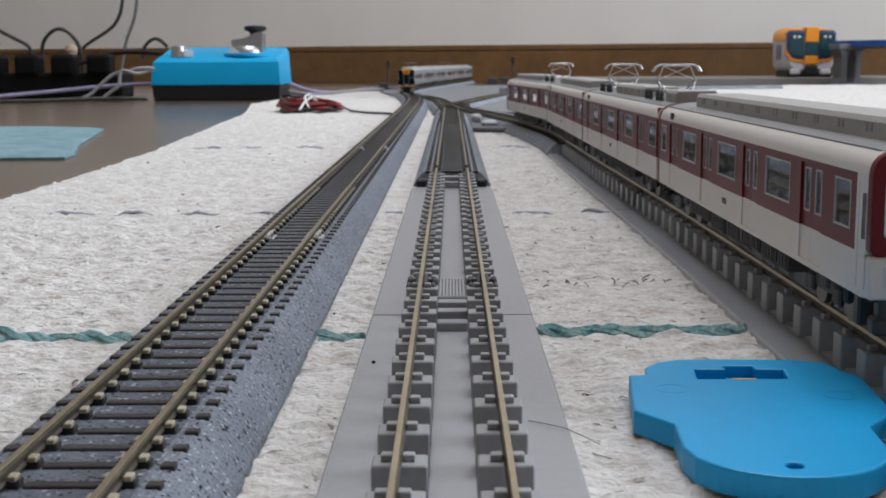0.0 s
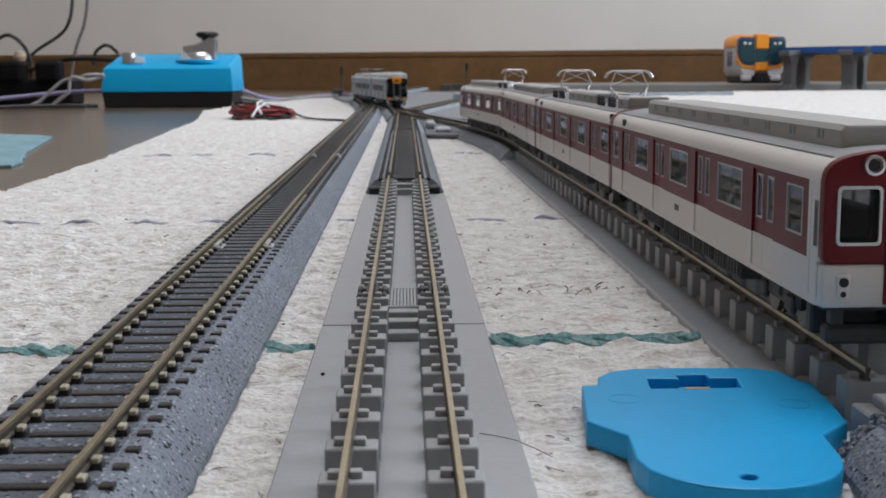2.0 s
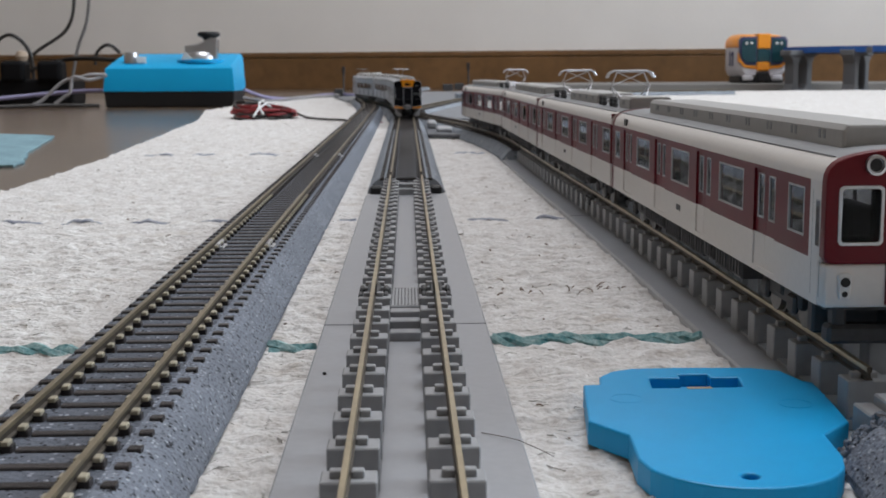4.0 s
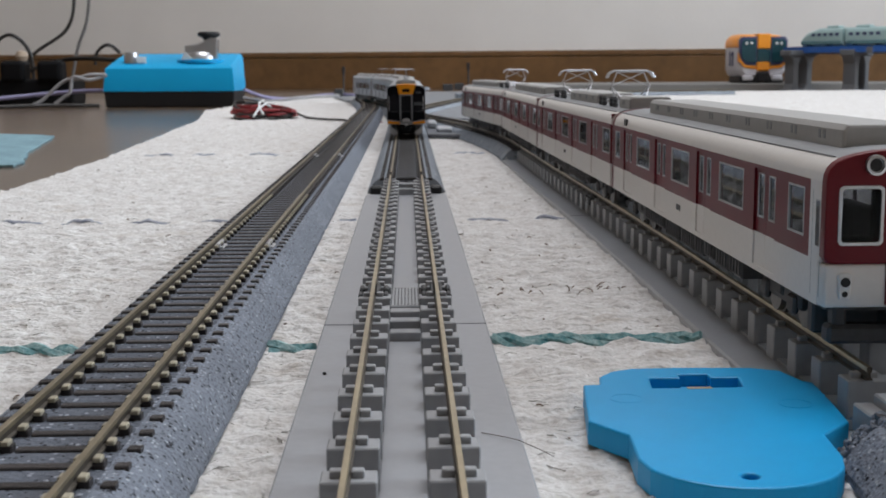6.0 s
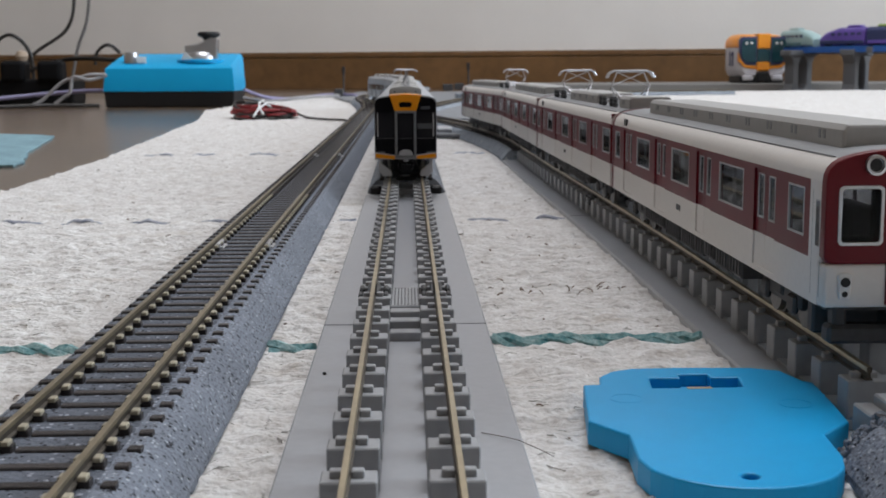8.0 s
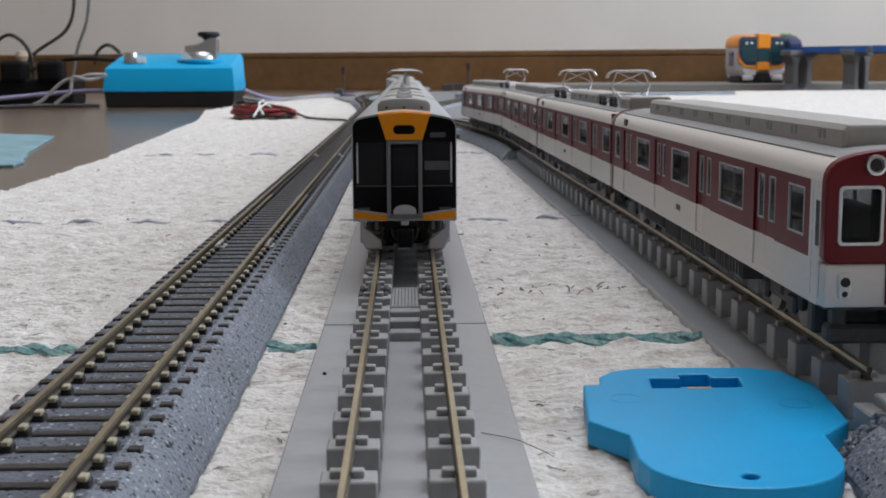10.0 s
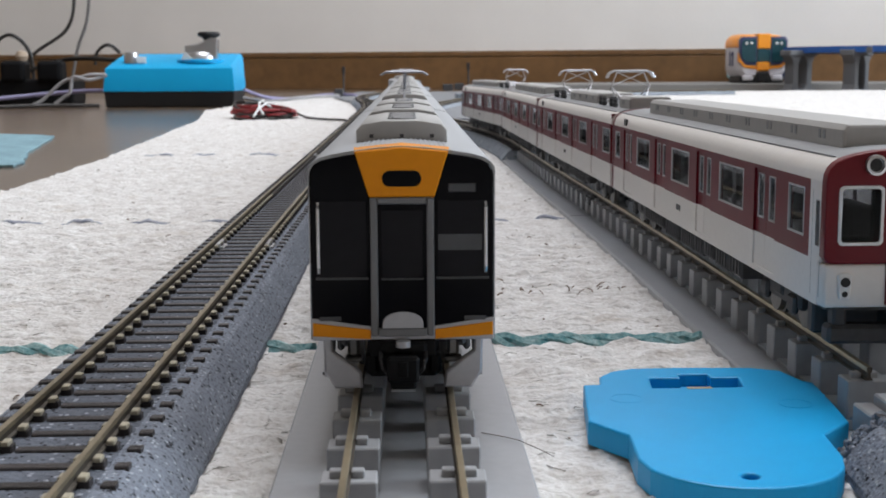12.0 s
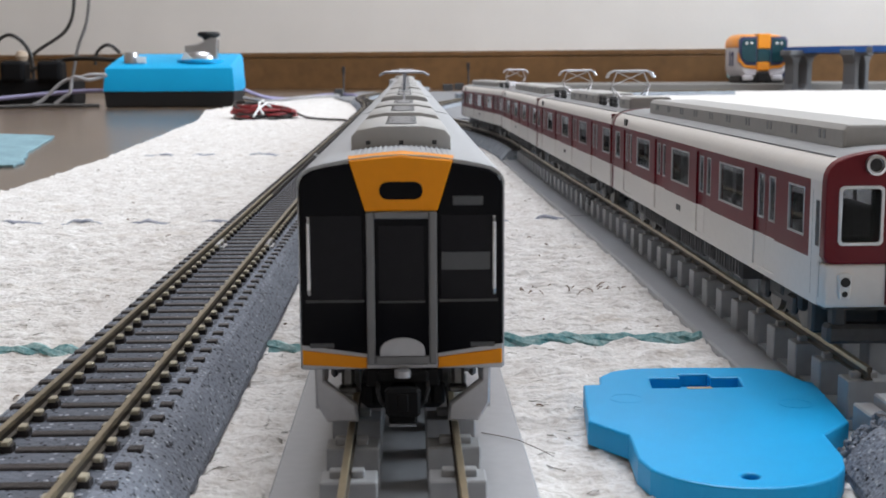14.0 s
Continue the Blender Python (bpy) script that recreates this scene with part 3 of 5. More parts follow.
def slab_track(name, pts, y0, y1, label, joint, first=100.6, pitch=9.27):
    """Concrete-slab style track: a flat plate, two rows of fastening blocks and a channel between them."""
    root = tagged(new(name), label, "model track", group="model railway tracks")
    line = cut(pts, y0, y1, 10.0)
    part("base_plate", sweep(line, [(-12.55, -0.2), (12.55, -0.2), (12.55, 0.7), (12.3, 1.0), (-12.3, 1.0), (-12.55, 0.7)]), M_SLAB, root)
    for s in (-1, 1):
        part("block_bed", sweep(line, sorted([(s * 2.25, 0.9), (s * 6.6, 0.9)]) + sorted([(s * 6.6, 1.3), (s * 2.25, 1.3)], reverse=True)), M_SLAB_LIGHT, root)
        rail_part(line, s * 4.85, M_RAIL, root)
    part("centre_channel", sweep(line, [(-2.2, 0.9), (2.2, 0.9), (2.2, 1.3), (-2.2, 1.3)]), M_SLAB, root)
    bd = Build().box(-2.45, 2.45, -1.62, 1.62, 0.95, 5.4, 0.14).data("fastening_block", M_SLAB_LIGHT)
    cd = Build().box(-1.5, -0.4, -0.55, 0.55, 5.35, 6.05, 0.1).box(0.4, 1.5, -0.55, 0.55, 5.35, 6.05, 0.1).box(-0.5, 0.5, -0.4, 0.4, 5.35, 5.6).data("rail_clip", M_SLAB_LIGHT)
    start = first - pitch * math.ceil((first - y0) / pitch)
    for x, y, h in [p for p in smooth_line(pts, pitch / 37) if y0 - 2 <= p[1] <= y1 + 2]:
        if not y0 + 2 <= y <= y1 - 2 or (y - start) % pitch >= pitch / 37:
            continue
        for s in (-4.65, 4.65):
            share("fastening_block", bd, root, at(x, y, 0, h) @ at(s, 0, 0))
            share("rail_clip", cd, root, at(x, y, 0, h) @ at(math.copysign(4.8, s), 0, 0))
    for x, y, h in [p for p in smooth_line(pts, 2.0) if abs(p[1] - joint) <= 1.0][:1]:
        m = Matrix.Translation((x, y, 0)) @ Matrix.Rotation(radians(h), 4, "Z")
        for yy, top in ((-11.2, 2.6), (-7.0, 3.4), (-3.0, 4.0)):
            part("cross_bar", Build().box(-2.25, 2.25, yy, yy + 2.7, 1.0, top, 0.15).moved(m), M_SLAB_LIGHT, root)
        b = Build().box(-3.0, 3.0, 0, 15.5, 1.0, 4.3, 0.2)
        for i in range(11):
            for j in range(15):
                b.box(-2.72 + i * 0.52, -2.52 + i * 0.52, 0.6 + j, 0.9 + j, 4.25, 4.42)
        part("tread_plate", b.moved(m), M_SLAB_LIGHT, root, "pimpled grey joint plate")
        part("joint_line", Build().box(-12.4, 12.4, 1.8, 2.2, 0.9, 1.05).moved(m), M_SLAB_DARK, root)
        for s in (-4.85, 4.85):
            b = Build().box(s - 0.95, s - 0.3, 2, 10, 4.9, 6.1, 0.2).box(s + 0.3, s + 0.95, 2, 10, 4.9, 6.1, 0.2)
            for u in (-1.9, 1.9):
                b.box(s + u - 0.4, s + u + 0.4, 2, 5.2, 3.6, 5.7, 0.25).box(s + u - 0.4, s + u + 0.4, 7, 10.4, 3.6, 5.7, 0.25)
            part("rail_joiner", b.moved(m), M_DARK, root, "dark rail joiner")
    return root


def tracks():
    left = ballast_track("ballast_track", LEFT, 30, 1330, "grey ballasted model track with brown sleepers on the rug", M_BALLAST, 1000, 330)
    for y in (240, 490):
        joiners(left, LEFT, y)
    slab = slab_track("slab_track", CENTRE, 30, 383, "light grey concrete-slab model track on the rug", 183)
    part("end_bar", Build().box(-2.25, 2.25, 374, 377, 1.0, 3.2, 0.15).box(-2.25, 2.25, 378.5, 382.5, 1.0, 4.4, 0.15), M_SLAB_LIGHT, slab)
    mid = ballast_track("ballast_track", CENTRE, 384, 1250, "grey ballasted model track joining the slab track", M_BALLAST_FAR, 700)
    part("end_plug", Build().box(-11.2, -7.6, 381, 385, 0.5, 3.4, 0.6).box(7.6, 11.2, 381, 385, 0.5, 3.4, 0.6), M_BLACK, mid)
    ballast_track("ballast_track", CENTRE, 1250, 2290, "grey ballasted model track curving away towards the wall", M_BALLAST_FAR, 0)
    red = slab_track("slab_track", RED, 127, 520, "grey concrete-slab model track under the maroon train", 318, 131.7, 9.2)
    part("end_connector", Build().box(48.4, 50.6, 120.5, 126.6, 0.9, 4.0, 0.2).box(50.6, 53.2, 119.4, 126.6, 0.9, 5.0, 0.2).box(53.2, 59.4, 119.4, 126.6, 0.9, 3.0, 0.2).box(59.4, 64.0, 119.4, 126.6, 0.9, 5.0, 0.2), M_SLAB_LIGHT, red, "grey track end connector")
    near = ballast_track("ballast_track", [(56.2, 126.5), (55.4, 112), (54.2, 95), (52.5, 70), (50, 30)], 30, 119, "grey ballasted model track joining the slab track", M_BALLAST, 200, 200)
    rnd = random.Random(21)
    stones = Build()
    for _ in range(520):
        y, u = rnd.uniform(98, 118.6), rnd.uniform(7.2, 11.8)
        cx, z = 54.2 + 1.2 * (y - 95) / 17, 5.0 if u < 8 else 5.0 - (u - 8) * 1.02
        r = rnd.uniform(0.3, 0.55)
        m = Matrix.Translation((cx - u, y, z)) @ Euler((rnd.uniform(0, 3), rnd.uniform(0, 3), rnd.uniform(0, 3))).to_matrix().to_4x4() @ Matrix.Diagonal((r, r * rnd.uniform(0.6, 1), r * rnd.uniform(0.6, 1), 1))
        bmesh.ops.create_icosphere(stones.bm, subdivisions=1, radius=1.0, matrix=m)
    tagged(part("ballast_stone", stones, M_BALLAST, near), kind="stuff")
    ballast_track("ballast_track", RED, 521, 1005, "grey ballasted model track curving in to the points", M_BALLAST_FAR, 0)
    # points: a wide moulded bed, a lever box and loose pieces by the junction
    p = tagged(new("points_base"), "grey moulded bed of the model railway points", "model track")
    part("bed", Build().prism([(12, 700), (34, 690), (50, 560), (56, 575), (60, 800), (20, 1010), (-18, 1010), (12, 880)], "z", 0.2, 2.6, 0.5), M_POINTS, p)
    part("lever_box", Build().box(18, 27, 716, 742, 0.6, 5.2, 0.8), M_SLAB, p, "grey plastic lever box")
    part("lever", Build().box(27, 44, 735, 741, 2.4, 4.4, 0.5), M_SLAB, p)
    b = Build().box(13, 19, 760, 790, 2.5, 7.0, 1.0)
    part("switch_motor", b, M_SLAB_LIGHT, p)
    # second line running off to the back
    ballast_track("ballast_track", [(4, 1010), (22, 1120), (50, 1280), (95, 1450), (170, 1600), (300, 1700), (470, 1760)], 1012, 1760, "dark model track curving off at the back", M_BALLAST_FAR, 0)


# ---------------------------------------------------------------- commuter train (silver, orange and black front)
def maroon_profile(w=9.33):
    half = [(w, 5.6), (w, 19.7), (w - 0.1, 20.5), (w - 0.38, 21.2), (w - 0.95, 21.85), (w - 1.8, 22.35), (w - 3.0, 22.75), (w - 5.2, 23.15), (w - 7.4, 23.35), (0, 23.42)]
    return half + [(-x, z) for x, z in reversed(half[:-1])]


def commuter_profile(w=9.33):
    half = [(w, 5.95), (w, 22.9), (w - 0.1, 23.4), (w - 0.42, 23.9), (w - 1.1, 24.35), (w - 2.4, 24.7), (w - 4.5, 25.05), (w - 7.0, 25.35), (0, 25.5)]
    return half + [(-x, z) for x, z in reversed(half[:-1])]


def pantograph(parent, y, z, single=True, s=1.0):
    b = Build()
    if single:
        b.tube([(0, y - 3 * s, z), (0, y + 7 * s, z + 3.2 * s), (0, y - 1 * s, z + 6.6 * s)], 0.28, 5)
        b.tube([(-5, y - 1 * s, z + 6.2 * s), (-3.8, y - 1 * s, z + 6.9 * s), (3.8, y - 1 * s, z + 6.9 * s), (5, y - 1 * s, z + 6.2 * s)], 0.3, 5)
        b.box(-3.5, 3.5, y - 4, y + 4, z - 0.6, z + 0.1, 0.2)
    else:
        for k in (-1, 1):
            b.tube([(-2.6 * k, y - 6, z), (-4.8 * k, y + 0.4, z + 3.4), (-3.3 * k, y, z + 6.8)], 0.2, 5)
            b.tube([(-2.6 * k, y + 6, z), (-4.8 * k, y - 0.4, z + 3.4), (-3.3 * k, y, z + 6.8)], 0.2, 5)
            b.tube([(-2.6 * k, y - 6, z), (2.6 * k, y - 6, z)], 0.2, 5)
            b.tube([(-4.8 * k, y, z + 3.4), (3.3 * k, y, z + 6.8)], 0.15, 5)
        for yy in (-1.1, 1.1):
            b.tube([(-5.9, y + yy, z + 5.5), (-5.2, y + yy, z + 6.6), (-4.0, y + yy, z + 7.2), (4.0, y + yy, z + 7.2), (5.2, y + yy, z + 6.6), (5.9, y + yy, z + 5.5)], 0.24, 6)
        b.tube([(-3.3, y, z + 6.9), (3.3, y, z + 6.9)], 0.25, 5)
        b.box(-4.5, 4.5, y - 7, y - 6, z - 0.5, z + 0.2, 0.2).box(-4.5, 4.5, y + 6, y + 7, z - 0.5, z + 0.2, 0.2)
        b.box(-3.2, 3.2, y - 1.4, y + 1.4, z - 0.6, z + 1.2, 0.3)
    return part("pantograph", b, M_PANTO if single else M_CHROME, parent, "folding wire pantograph")


def bogie(parent, y, lift):
    o = part("bogie", Build().box(-7.0, -5.6, y - 8, y + 8, 2.2, 4.6, 0.4).box(5.6, 7.0, y - 8, y + 8, 2.2, 4.6, 0.4).box(-5.6, 5.6, y - 2, y + 2, 2.4, 5.2, 0.3)
             .box(-7.4, -6.6, y - 1.8, y + 1.8, 3.0, 6.0, 0.3).box(6.6, 7.4, y - 1.8, y + 1.8, 3.0, 6.0, 0.3)
             .box(-7.5, -6.7, y - 7.2, y - 4.4, 1.6, 4.0, 0.3).box(6.7, 7.5, y - 7.2, y - 4.4, 1.6, 4.0, 0.3)
             .box(-7.5, -6.7, y + 4.4, y + 7.2, 1.6, 4.0, 0.3).box(6.7, 7.5, y + 4.4, y + 7.2, 1.6, 4.0, 0.3), M_UNDER, parent)
    for yy in (-6, 6):
        for s in (-1, 1):
            part("wheel", Build().lathe([(0.3, -0.9), (2.7, -0.9), (2.8, -0.2), (3.3, -0.2), (3.3, 0.3), (0.3, 0.3)], cx=s * 4.75 if s > 0 else -4.75, cy=y + yy, axis="x", cz=2.82 - lift, sides=18),
                 M_WHEEL, o, "blackened metal wheel", smooth=True)
    return o


COMMUTER_L = 126.0


def commuter_car(front, panto):
    """Origin on the rail tops under the car's middle; the front looks to -y."""
    root = tagged(new("commuter_train_car"), "silver model commuter car with a black and orange cab front" if front else "silver model commuter car with grey roof", "model train",
                  group="silver commuter train")
    L, w = COMMUTER_L / 2, 9.33
    y0, y1 = -L, L
    ring = commuter_profile()
    # body shell in three bands per side, so that the window and door openings go through
    doors = [(-38, -28), (-5, 5), (28, 38)]
    wins = [(-25, -8), (8, 25), (-52, -42), (41, 52)]
    if front:
        wins = [(-25, -8), (8, 25), (41, 52)]
        doors = [(-41, -31), (-5, 5), (28, 38)]
    for s in (-1, 1):
        b = Build()
        x0, x1 = sorted((s * w, s * (w - 0.8)))
        b.box(x0, x1, y0 + 0.8, y1, 6.2, 12.8)
        b.box(x0, x1, y0 + 0.8, y1, 18.2, 21.5)
        edges = sorted(wins + [(a + 0.8, c - 0.8) for a, c in doors])
        last = y0 + 0.8
        for a, c in edges:
            b.box(x0, x1, last, a, 12.8, 18.2)
            last = c
        b.box(x0, x1, last, y1, 12.8, 18.2)
        side = part("side_wall", b, M_SILVER, root)
        for a, c in wins:
            part("window", Build().box(*sorted((s * (w - 0.15), s * (w - 0.45))), a, c, 12.8, 18.2), M_GLASS, side, "tinted side window")
        for a, c in doors:
            part("door", Build().box(*sorted((s * (w + 0.05), s * (w - 0.35))), a, (a + c) / 2 - 0.1, 6.6, 12.7, 0.1).box(*sorted((s * (w + 0.05), s * (w - 0.35))), (a + c) / 2 + 0.1, c, 6.6, 12.7, 0.1), M_GREY_PAINT, side)
            part("door_window", Build().box(*sorted((s * (w - 0.15), s * (w - 0.45))), a + 0.8, c - 0.8, 12.8, 18.2), M_GLASS, side)
    up = [p for p in ring if p[1] >= 20.5]
    arch = [(x, z) for x, z in up]
    rings = []
    for y in (y0 + 0.2, y1):
        rings.append([(x, y, z) for x, z in arch] + [(-w + 0.8, y, 20.9), (w - 0.8, y, 20.9)])
    roof = part("roof", Build().loft(rings), M_ROOF_SILVER, root, smooth=True)
    b = Build()
    for k in range(19):
        x = -4.5 + 0.5 * k
        z = 25.5 - 0.02 * x * x
        b.box(x - 0.1, x + 0.1, y0 + 3.0, y1 - 2, z - 0.2, z + 0.07)
    part("ribbed_panel", b, M_ROOF_SILVER, roof)
    for yc in ((-38, 0, 36) if not panto else (-30, 4, 34)):
        prof = [(-5.0, 24.5), (5.0, 24.5), (5.0, 26.4), (4.4, 27.1), (2.2, 27.5), (-2.2, 27.5), (-4.4, 27.1), (-5.0, 26.4)]
        u = part("cooling_unit", Build().prism(prof, "y", yc - 12, yc + 12, 0.35, 2), M_DUCT, roof, "grey rounded roof cooling unit", smooth=True)
        b = Build()
        for x in (-3.3, 0.0, 3.3):
            b.box(x - 0.22, x + 0.22, yc - 12.06, yc - 11.8, 25.6, 26.0)
        part("bolt", b, M_DARK, u)
        b = Build()
        for k in range(6):
            b.lathe([(1.6, 27.4), (1.6, 27.6), (1.2, 27.6)], cx=0, cy=yc - 8 + k * 3.2, sides=12)
        part("fan_grille", b, M_GREY_PAINT, u)
    if panto:
        pantograph(root, -52, 25.4)
        pantograph(root, 52, 25.4)
    part("floor_pan", Build().box(-8.6, 8.6, y0 + 1.5, y1 - 0.8, 5.9, 6.6), M_UNDER, root)
    b = Build()
    rnd = random.Random(3 if front else 4)
    y = -26
    while y < 24:
        ln = rnd.uniform(5, 12)
        for s in (-1, 1):
            b.box(*sorted((s * 3.0, s * 7.8)), y, y + ln, rnd.uniform(2.2, 3.2), 6.0, 0.3)
        y += ln + rnd.uniform(0.8, 2.5)
    part("underfloor_boxes", b, M_UNDER, root)
    part("seats", Build().box(-8.0, -5.2, y0 + 22, y1 - 4, 6.6, 10.6, 0.3).box(5.2, 8.0, y0 + 22, y1 - 4, 6.6, 10.6, 0.3), M_SEAT, root)
    for yy in (-42, 42):
        bogie(root, yy, -0.2)
    back = part("end_wall", Build().box(-w + 0.1, w - 0.1, y1 - 0.9, y1 - 0.1, 6.2, 21.6), M_SILVER, root)
    part("gangway", Build().box(-3.4, 3.4, y1 - 0.1, y1 + 1.4, 6.4, 20.0, 0.3), M_DARK, back)
    if not front:
        e = part("end_wall", Build().box(-w + 0.1, w - 0.1, y0 + 0.1, y0 + 0.9, 6.2, 21.6), M_SILVER, root)
        part("gangway", Build().box(-3.4, 3.4, y0 - 1.4, y0 + 0.1, 6.4, 20.0, 0.3), M_DARK, e)
        return root
    # cab front
    f = y0
    outline = [(x, z) for x, z in ring]
    part("front_rim", Build().prism(outline, "y", f + 0.25, f + 1.4, 0.25, 2), M_RIM, root, "silver rim of the cab front", smooth=True)
    mask_r = [(3.15, 20.4), (4.5, 24.75), (6.6, 24.42), (7.95, 24.12), (8.72, 23.68), (9.06, 23.15), (9.15, 22.6), (9.17, 8.2), (3.15, 7.3)]
    for s in (-1, 1):
        pts = [(s * x, z) for x, z in mask_r]
        m = part("mask_panel", Build().prism(pts, "y", f - 0.12, f + 0.5, 0.15), M_GLOSS_BLACK, root, "glossy black front panel")
        # a slightly recessed cab pane with bright handrails beside it
        part("cab_window", Build().box(*sorted((s * 3.5, s * 8.6)), f - 0.2, f - 0.06, 12.4, 20.1, 0.05), M_CAB_GLASS, m, "dark cab window")
        part("lower_lamp", Build().box(*sorted((s * 6.2, s * 8.4)), f - 0.2, f - 0.08, 7.95, 8.4, 0.06), M_SIGN, m, "unlit lamp strip")
        part("window_seal", Build().box(*sorted((s * 3.4, s * 8.7)), f - 0.22, f - 0.1, 12.15, 12.4), M_DARK, m)
        part("handrail", Build().tube([(s * 8.35, f - 0.15, 12.9), (s * 8.35, f - 0.5, 13.4), (s * 8.35, f - 0.5, 19.4), (s * 8.35, f - 0.15, 19.9)], 0.17, 6), M_CHROME, m, "bright cab handrail")
        if s > 0:
            part("window_sign", Build().box(3.6, 8.0, f - 0.24, f - 0.18, 15.1, 16.7), M_SIGN, m, "dim grey sign behind the cab glass")
            part("marker_lens", Build().box(*sorted((s * 4.6, s * 7.4)), f - 0.22, f - 0.08, 20.9, 21.8, 0.1), M_SIGN, m)
        stripe = [(s * 3.25, 6.0), (s * 9.1, 6.4), (s * 9.1, 7.75), (s * 3.25, 7.0)]
        part("orange_stripe", Build().prism(stripe, "y", f - 0.16, f + 0.4, 0.08), M_ORANGE, root, "orange stripe under the front panel")
        # skirt plates
        sk = [(s * 8.1, 6.0), (s * 7.2, 6.0), (s * 7.2, 4.7), (s * 4.3, 2.4), (s * 4.15, 0.8), (s * 7.0, 0.8), (s * 8.0, 2.5)]
        sp = part("skirt_plate", Build().prism(sk, "y", f + 0.4, f + 1.6, 0.2), M_SILVER, root, "silver skirt plate beside the coupler")
        part("skirt_side", Build().prism([(f + 1.2, 6.1), (f + 13, 6.1), (f + 11, 2.6), (f + 1.2, 1.9)], "x", *sorted((s * 7.5, s * 8.1))), M_SILVER, sp)
        part("step", Build().box(*sorted((s * 4.5, s * 5.7)), f + 1.4, f + 3, 3.9, 5.9, 0.3).box(*sorted((s * 4.3, s * 6.0)), f + 1.3, f + 3, 3.3, 3.8, 0.15), M_WHEEL, sp)
    part("front_lower", Build().box(-9.2, 9.2, f + 0.02, f + 0.6, 5.9, 8.4, 0.1), M_SILVER, root)
    part("header_panel", Build().prism([(-3.25, 20.45), (3.25, 20.45), (4.65, 25.0), (0, 25.42), (-4.65, 25.0)], "y", f - 0.28, f + 0.8, 0.12), M_ORANGE, root, "orange header over the gangway door")
    b = Build().loft([[(-4.65, f - 0.2, 24.97), (0, f - 0.2, 25.4), (4.65, f - 0.2, 24.97), (4.65, f + 0.3, 24.5), (-4.65, f + 0.3, 24.5)],
                      [(-4.8, f + 2.4, 25.24), (0, f + 2.4, 25.72), (4.8, f + 2.4, 25.24), (4.8, f + 2.4, 24.5), (-4.8, f + 2.4, 24.5)]])
    part("header_brow", b, M_ORANGE, root)
    part("destination_window", Build().prism(rounded(-1.95, 1.95, 21.5, 23.1, 0.75), "y", f - 0.36, f - 0.1, 0.05), M_GLOSS_BLACK, root, "black oval destination window")
    for s in (-1, 1):
        part("headlight", Build().lathe([(0.55, -0.05), (0.55, 0.1), (0.2, 0.12)], cx=s * 1.25, cy=f - 0.42, axis="y", cz=22.3, sides=12), M_GLOSS_BLACK, root)
    g = part("gangway_frame", Build().box(-3.2, -2.45, f - 0.45, f + 0.4, 6.35, 20.4, 0.15).box(2.45, 3.2, f - 0.45, f + 0.4, 6.35, 20.4, 0.15)
             .box(-2.45, 2.45, f - 0.45, f + 0.4, 19.75, 20.4, 0.12).box(-2.45, 2.45, f - 0.45, f + 0.4, 6.35, 7.2, 0.12), M_GREY_PAINT, root, "grey gangway door frame")
    part("gangway_door", Build().box(-2.45, 2.45, f - 0.25, f + 0.2, 7.2, 19.75), M_GLOSS_BLACK, g, "black gangway door")
    part("door_window", Build().box(-2.1, 2.1, f - 0.3, f - 0.2, 12.3, 19.2, 0.04), M_CAB_GLASS, g)
    part("door_rail", Build().box(-2.1, 2.1, f - 0.34, f - 0.24, 12.1, 12.3), M_DARK, g)
    arc = [(-2.05, 7.2)] + [(-2.05 * math.cos(a), 7.75 + 1.15 * math.sin(a)) for a in [math.pi * k / 10 for k in range(11)]] + [(2.05, 7.2)]
    part("foot_plate", Build().prism(arc, "y", f - 0.5, f - 0.2, 0.05), M_SILVER, g, "half-round silver foot plate")
    c = part("coupler", Build().box(-1.1, 1.1, f - 2.6, f + 4, 2.6, 4.4, 0.3).box(-1.6, 1.6, f - 3.2, f - 1.8, 2.2, 4.8, 0.3).box(-2.4, 2.4, f - 0.6, f + 2, 4.6, 5.8, 0.3)
             .box(-1.3, 1.3, f - 2.2, f + 2.0, 1.2, 2.4, 0.25).box(-0.5, 0.5, f - 3.4, f - 2.8, 2.8, 4.4, 0.1), M_COUPLER, root, "black knuckle coupler")
    part("coupler_bar", Build().tube([(-1.2, f - 2.4, 2.5), (1.2, f - 2.4, 2.5)], 0.14, 5).tube([(-1.2, f - 2.4, 1.3), (1.2, f - 2.4, 1.3)], 0.14, 5), M_CHROME, c)
    part("beam", Build().box(-3.6, 3.6, f + 0.3, f + 1.2, 5.2, 6.5, 0.2).box(-3.4, -1.8, f - 0.1, f + 0.6, 4.2, 6.0, 0.2).box(1.8, 3.4, f - 0.1, f + 0.6, 4.2, 6.0, 0.2), M_COUPLER, root)
    part("coupler_pin", Build().lathe([(0.2, 5.3), (0.75, 5.4), (0.75, 6.0), (0.2, 6.1)], cx=0, cy=f - 0.9, sides=12), M_SILVER, root, smooth=True)
    part("draft_box", Build().box(-3.7, 3.7, f + 2.2, f + 9, 1.5, 5.8, 0.4).box(-3.9, -2.6, f + 1.4, f + 3, 2.0, 4.2, 0.3).box(2.6, 3.9, f + 1.4, f + 3, 2.0, 4.2, 0.3), M_COUPLER, root)
    for s in (-1, 1):
        part("air_hose", Build().tube([(s * 2.2, f + 0.2, 4.9), (s * 2.3, f - 0.9, 4.2), (s * 2.0, f - 1.2, 3.2), (s * 1.5, f - 1.0, 2.6)], 0.22, 6), M_BLACK, c)
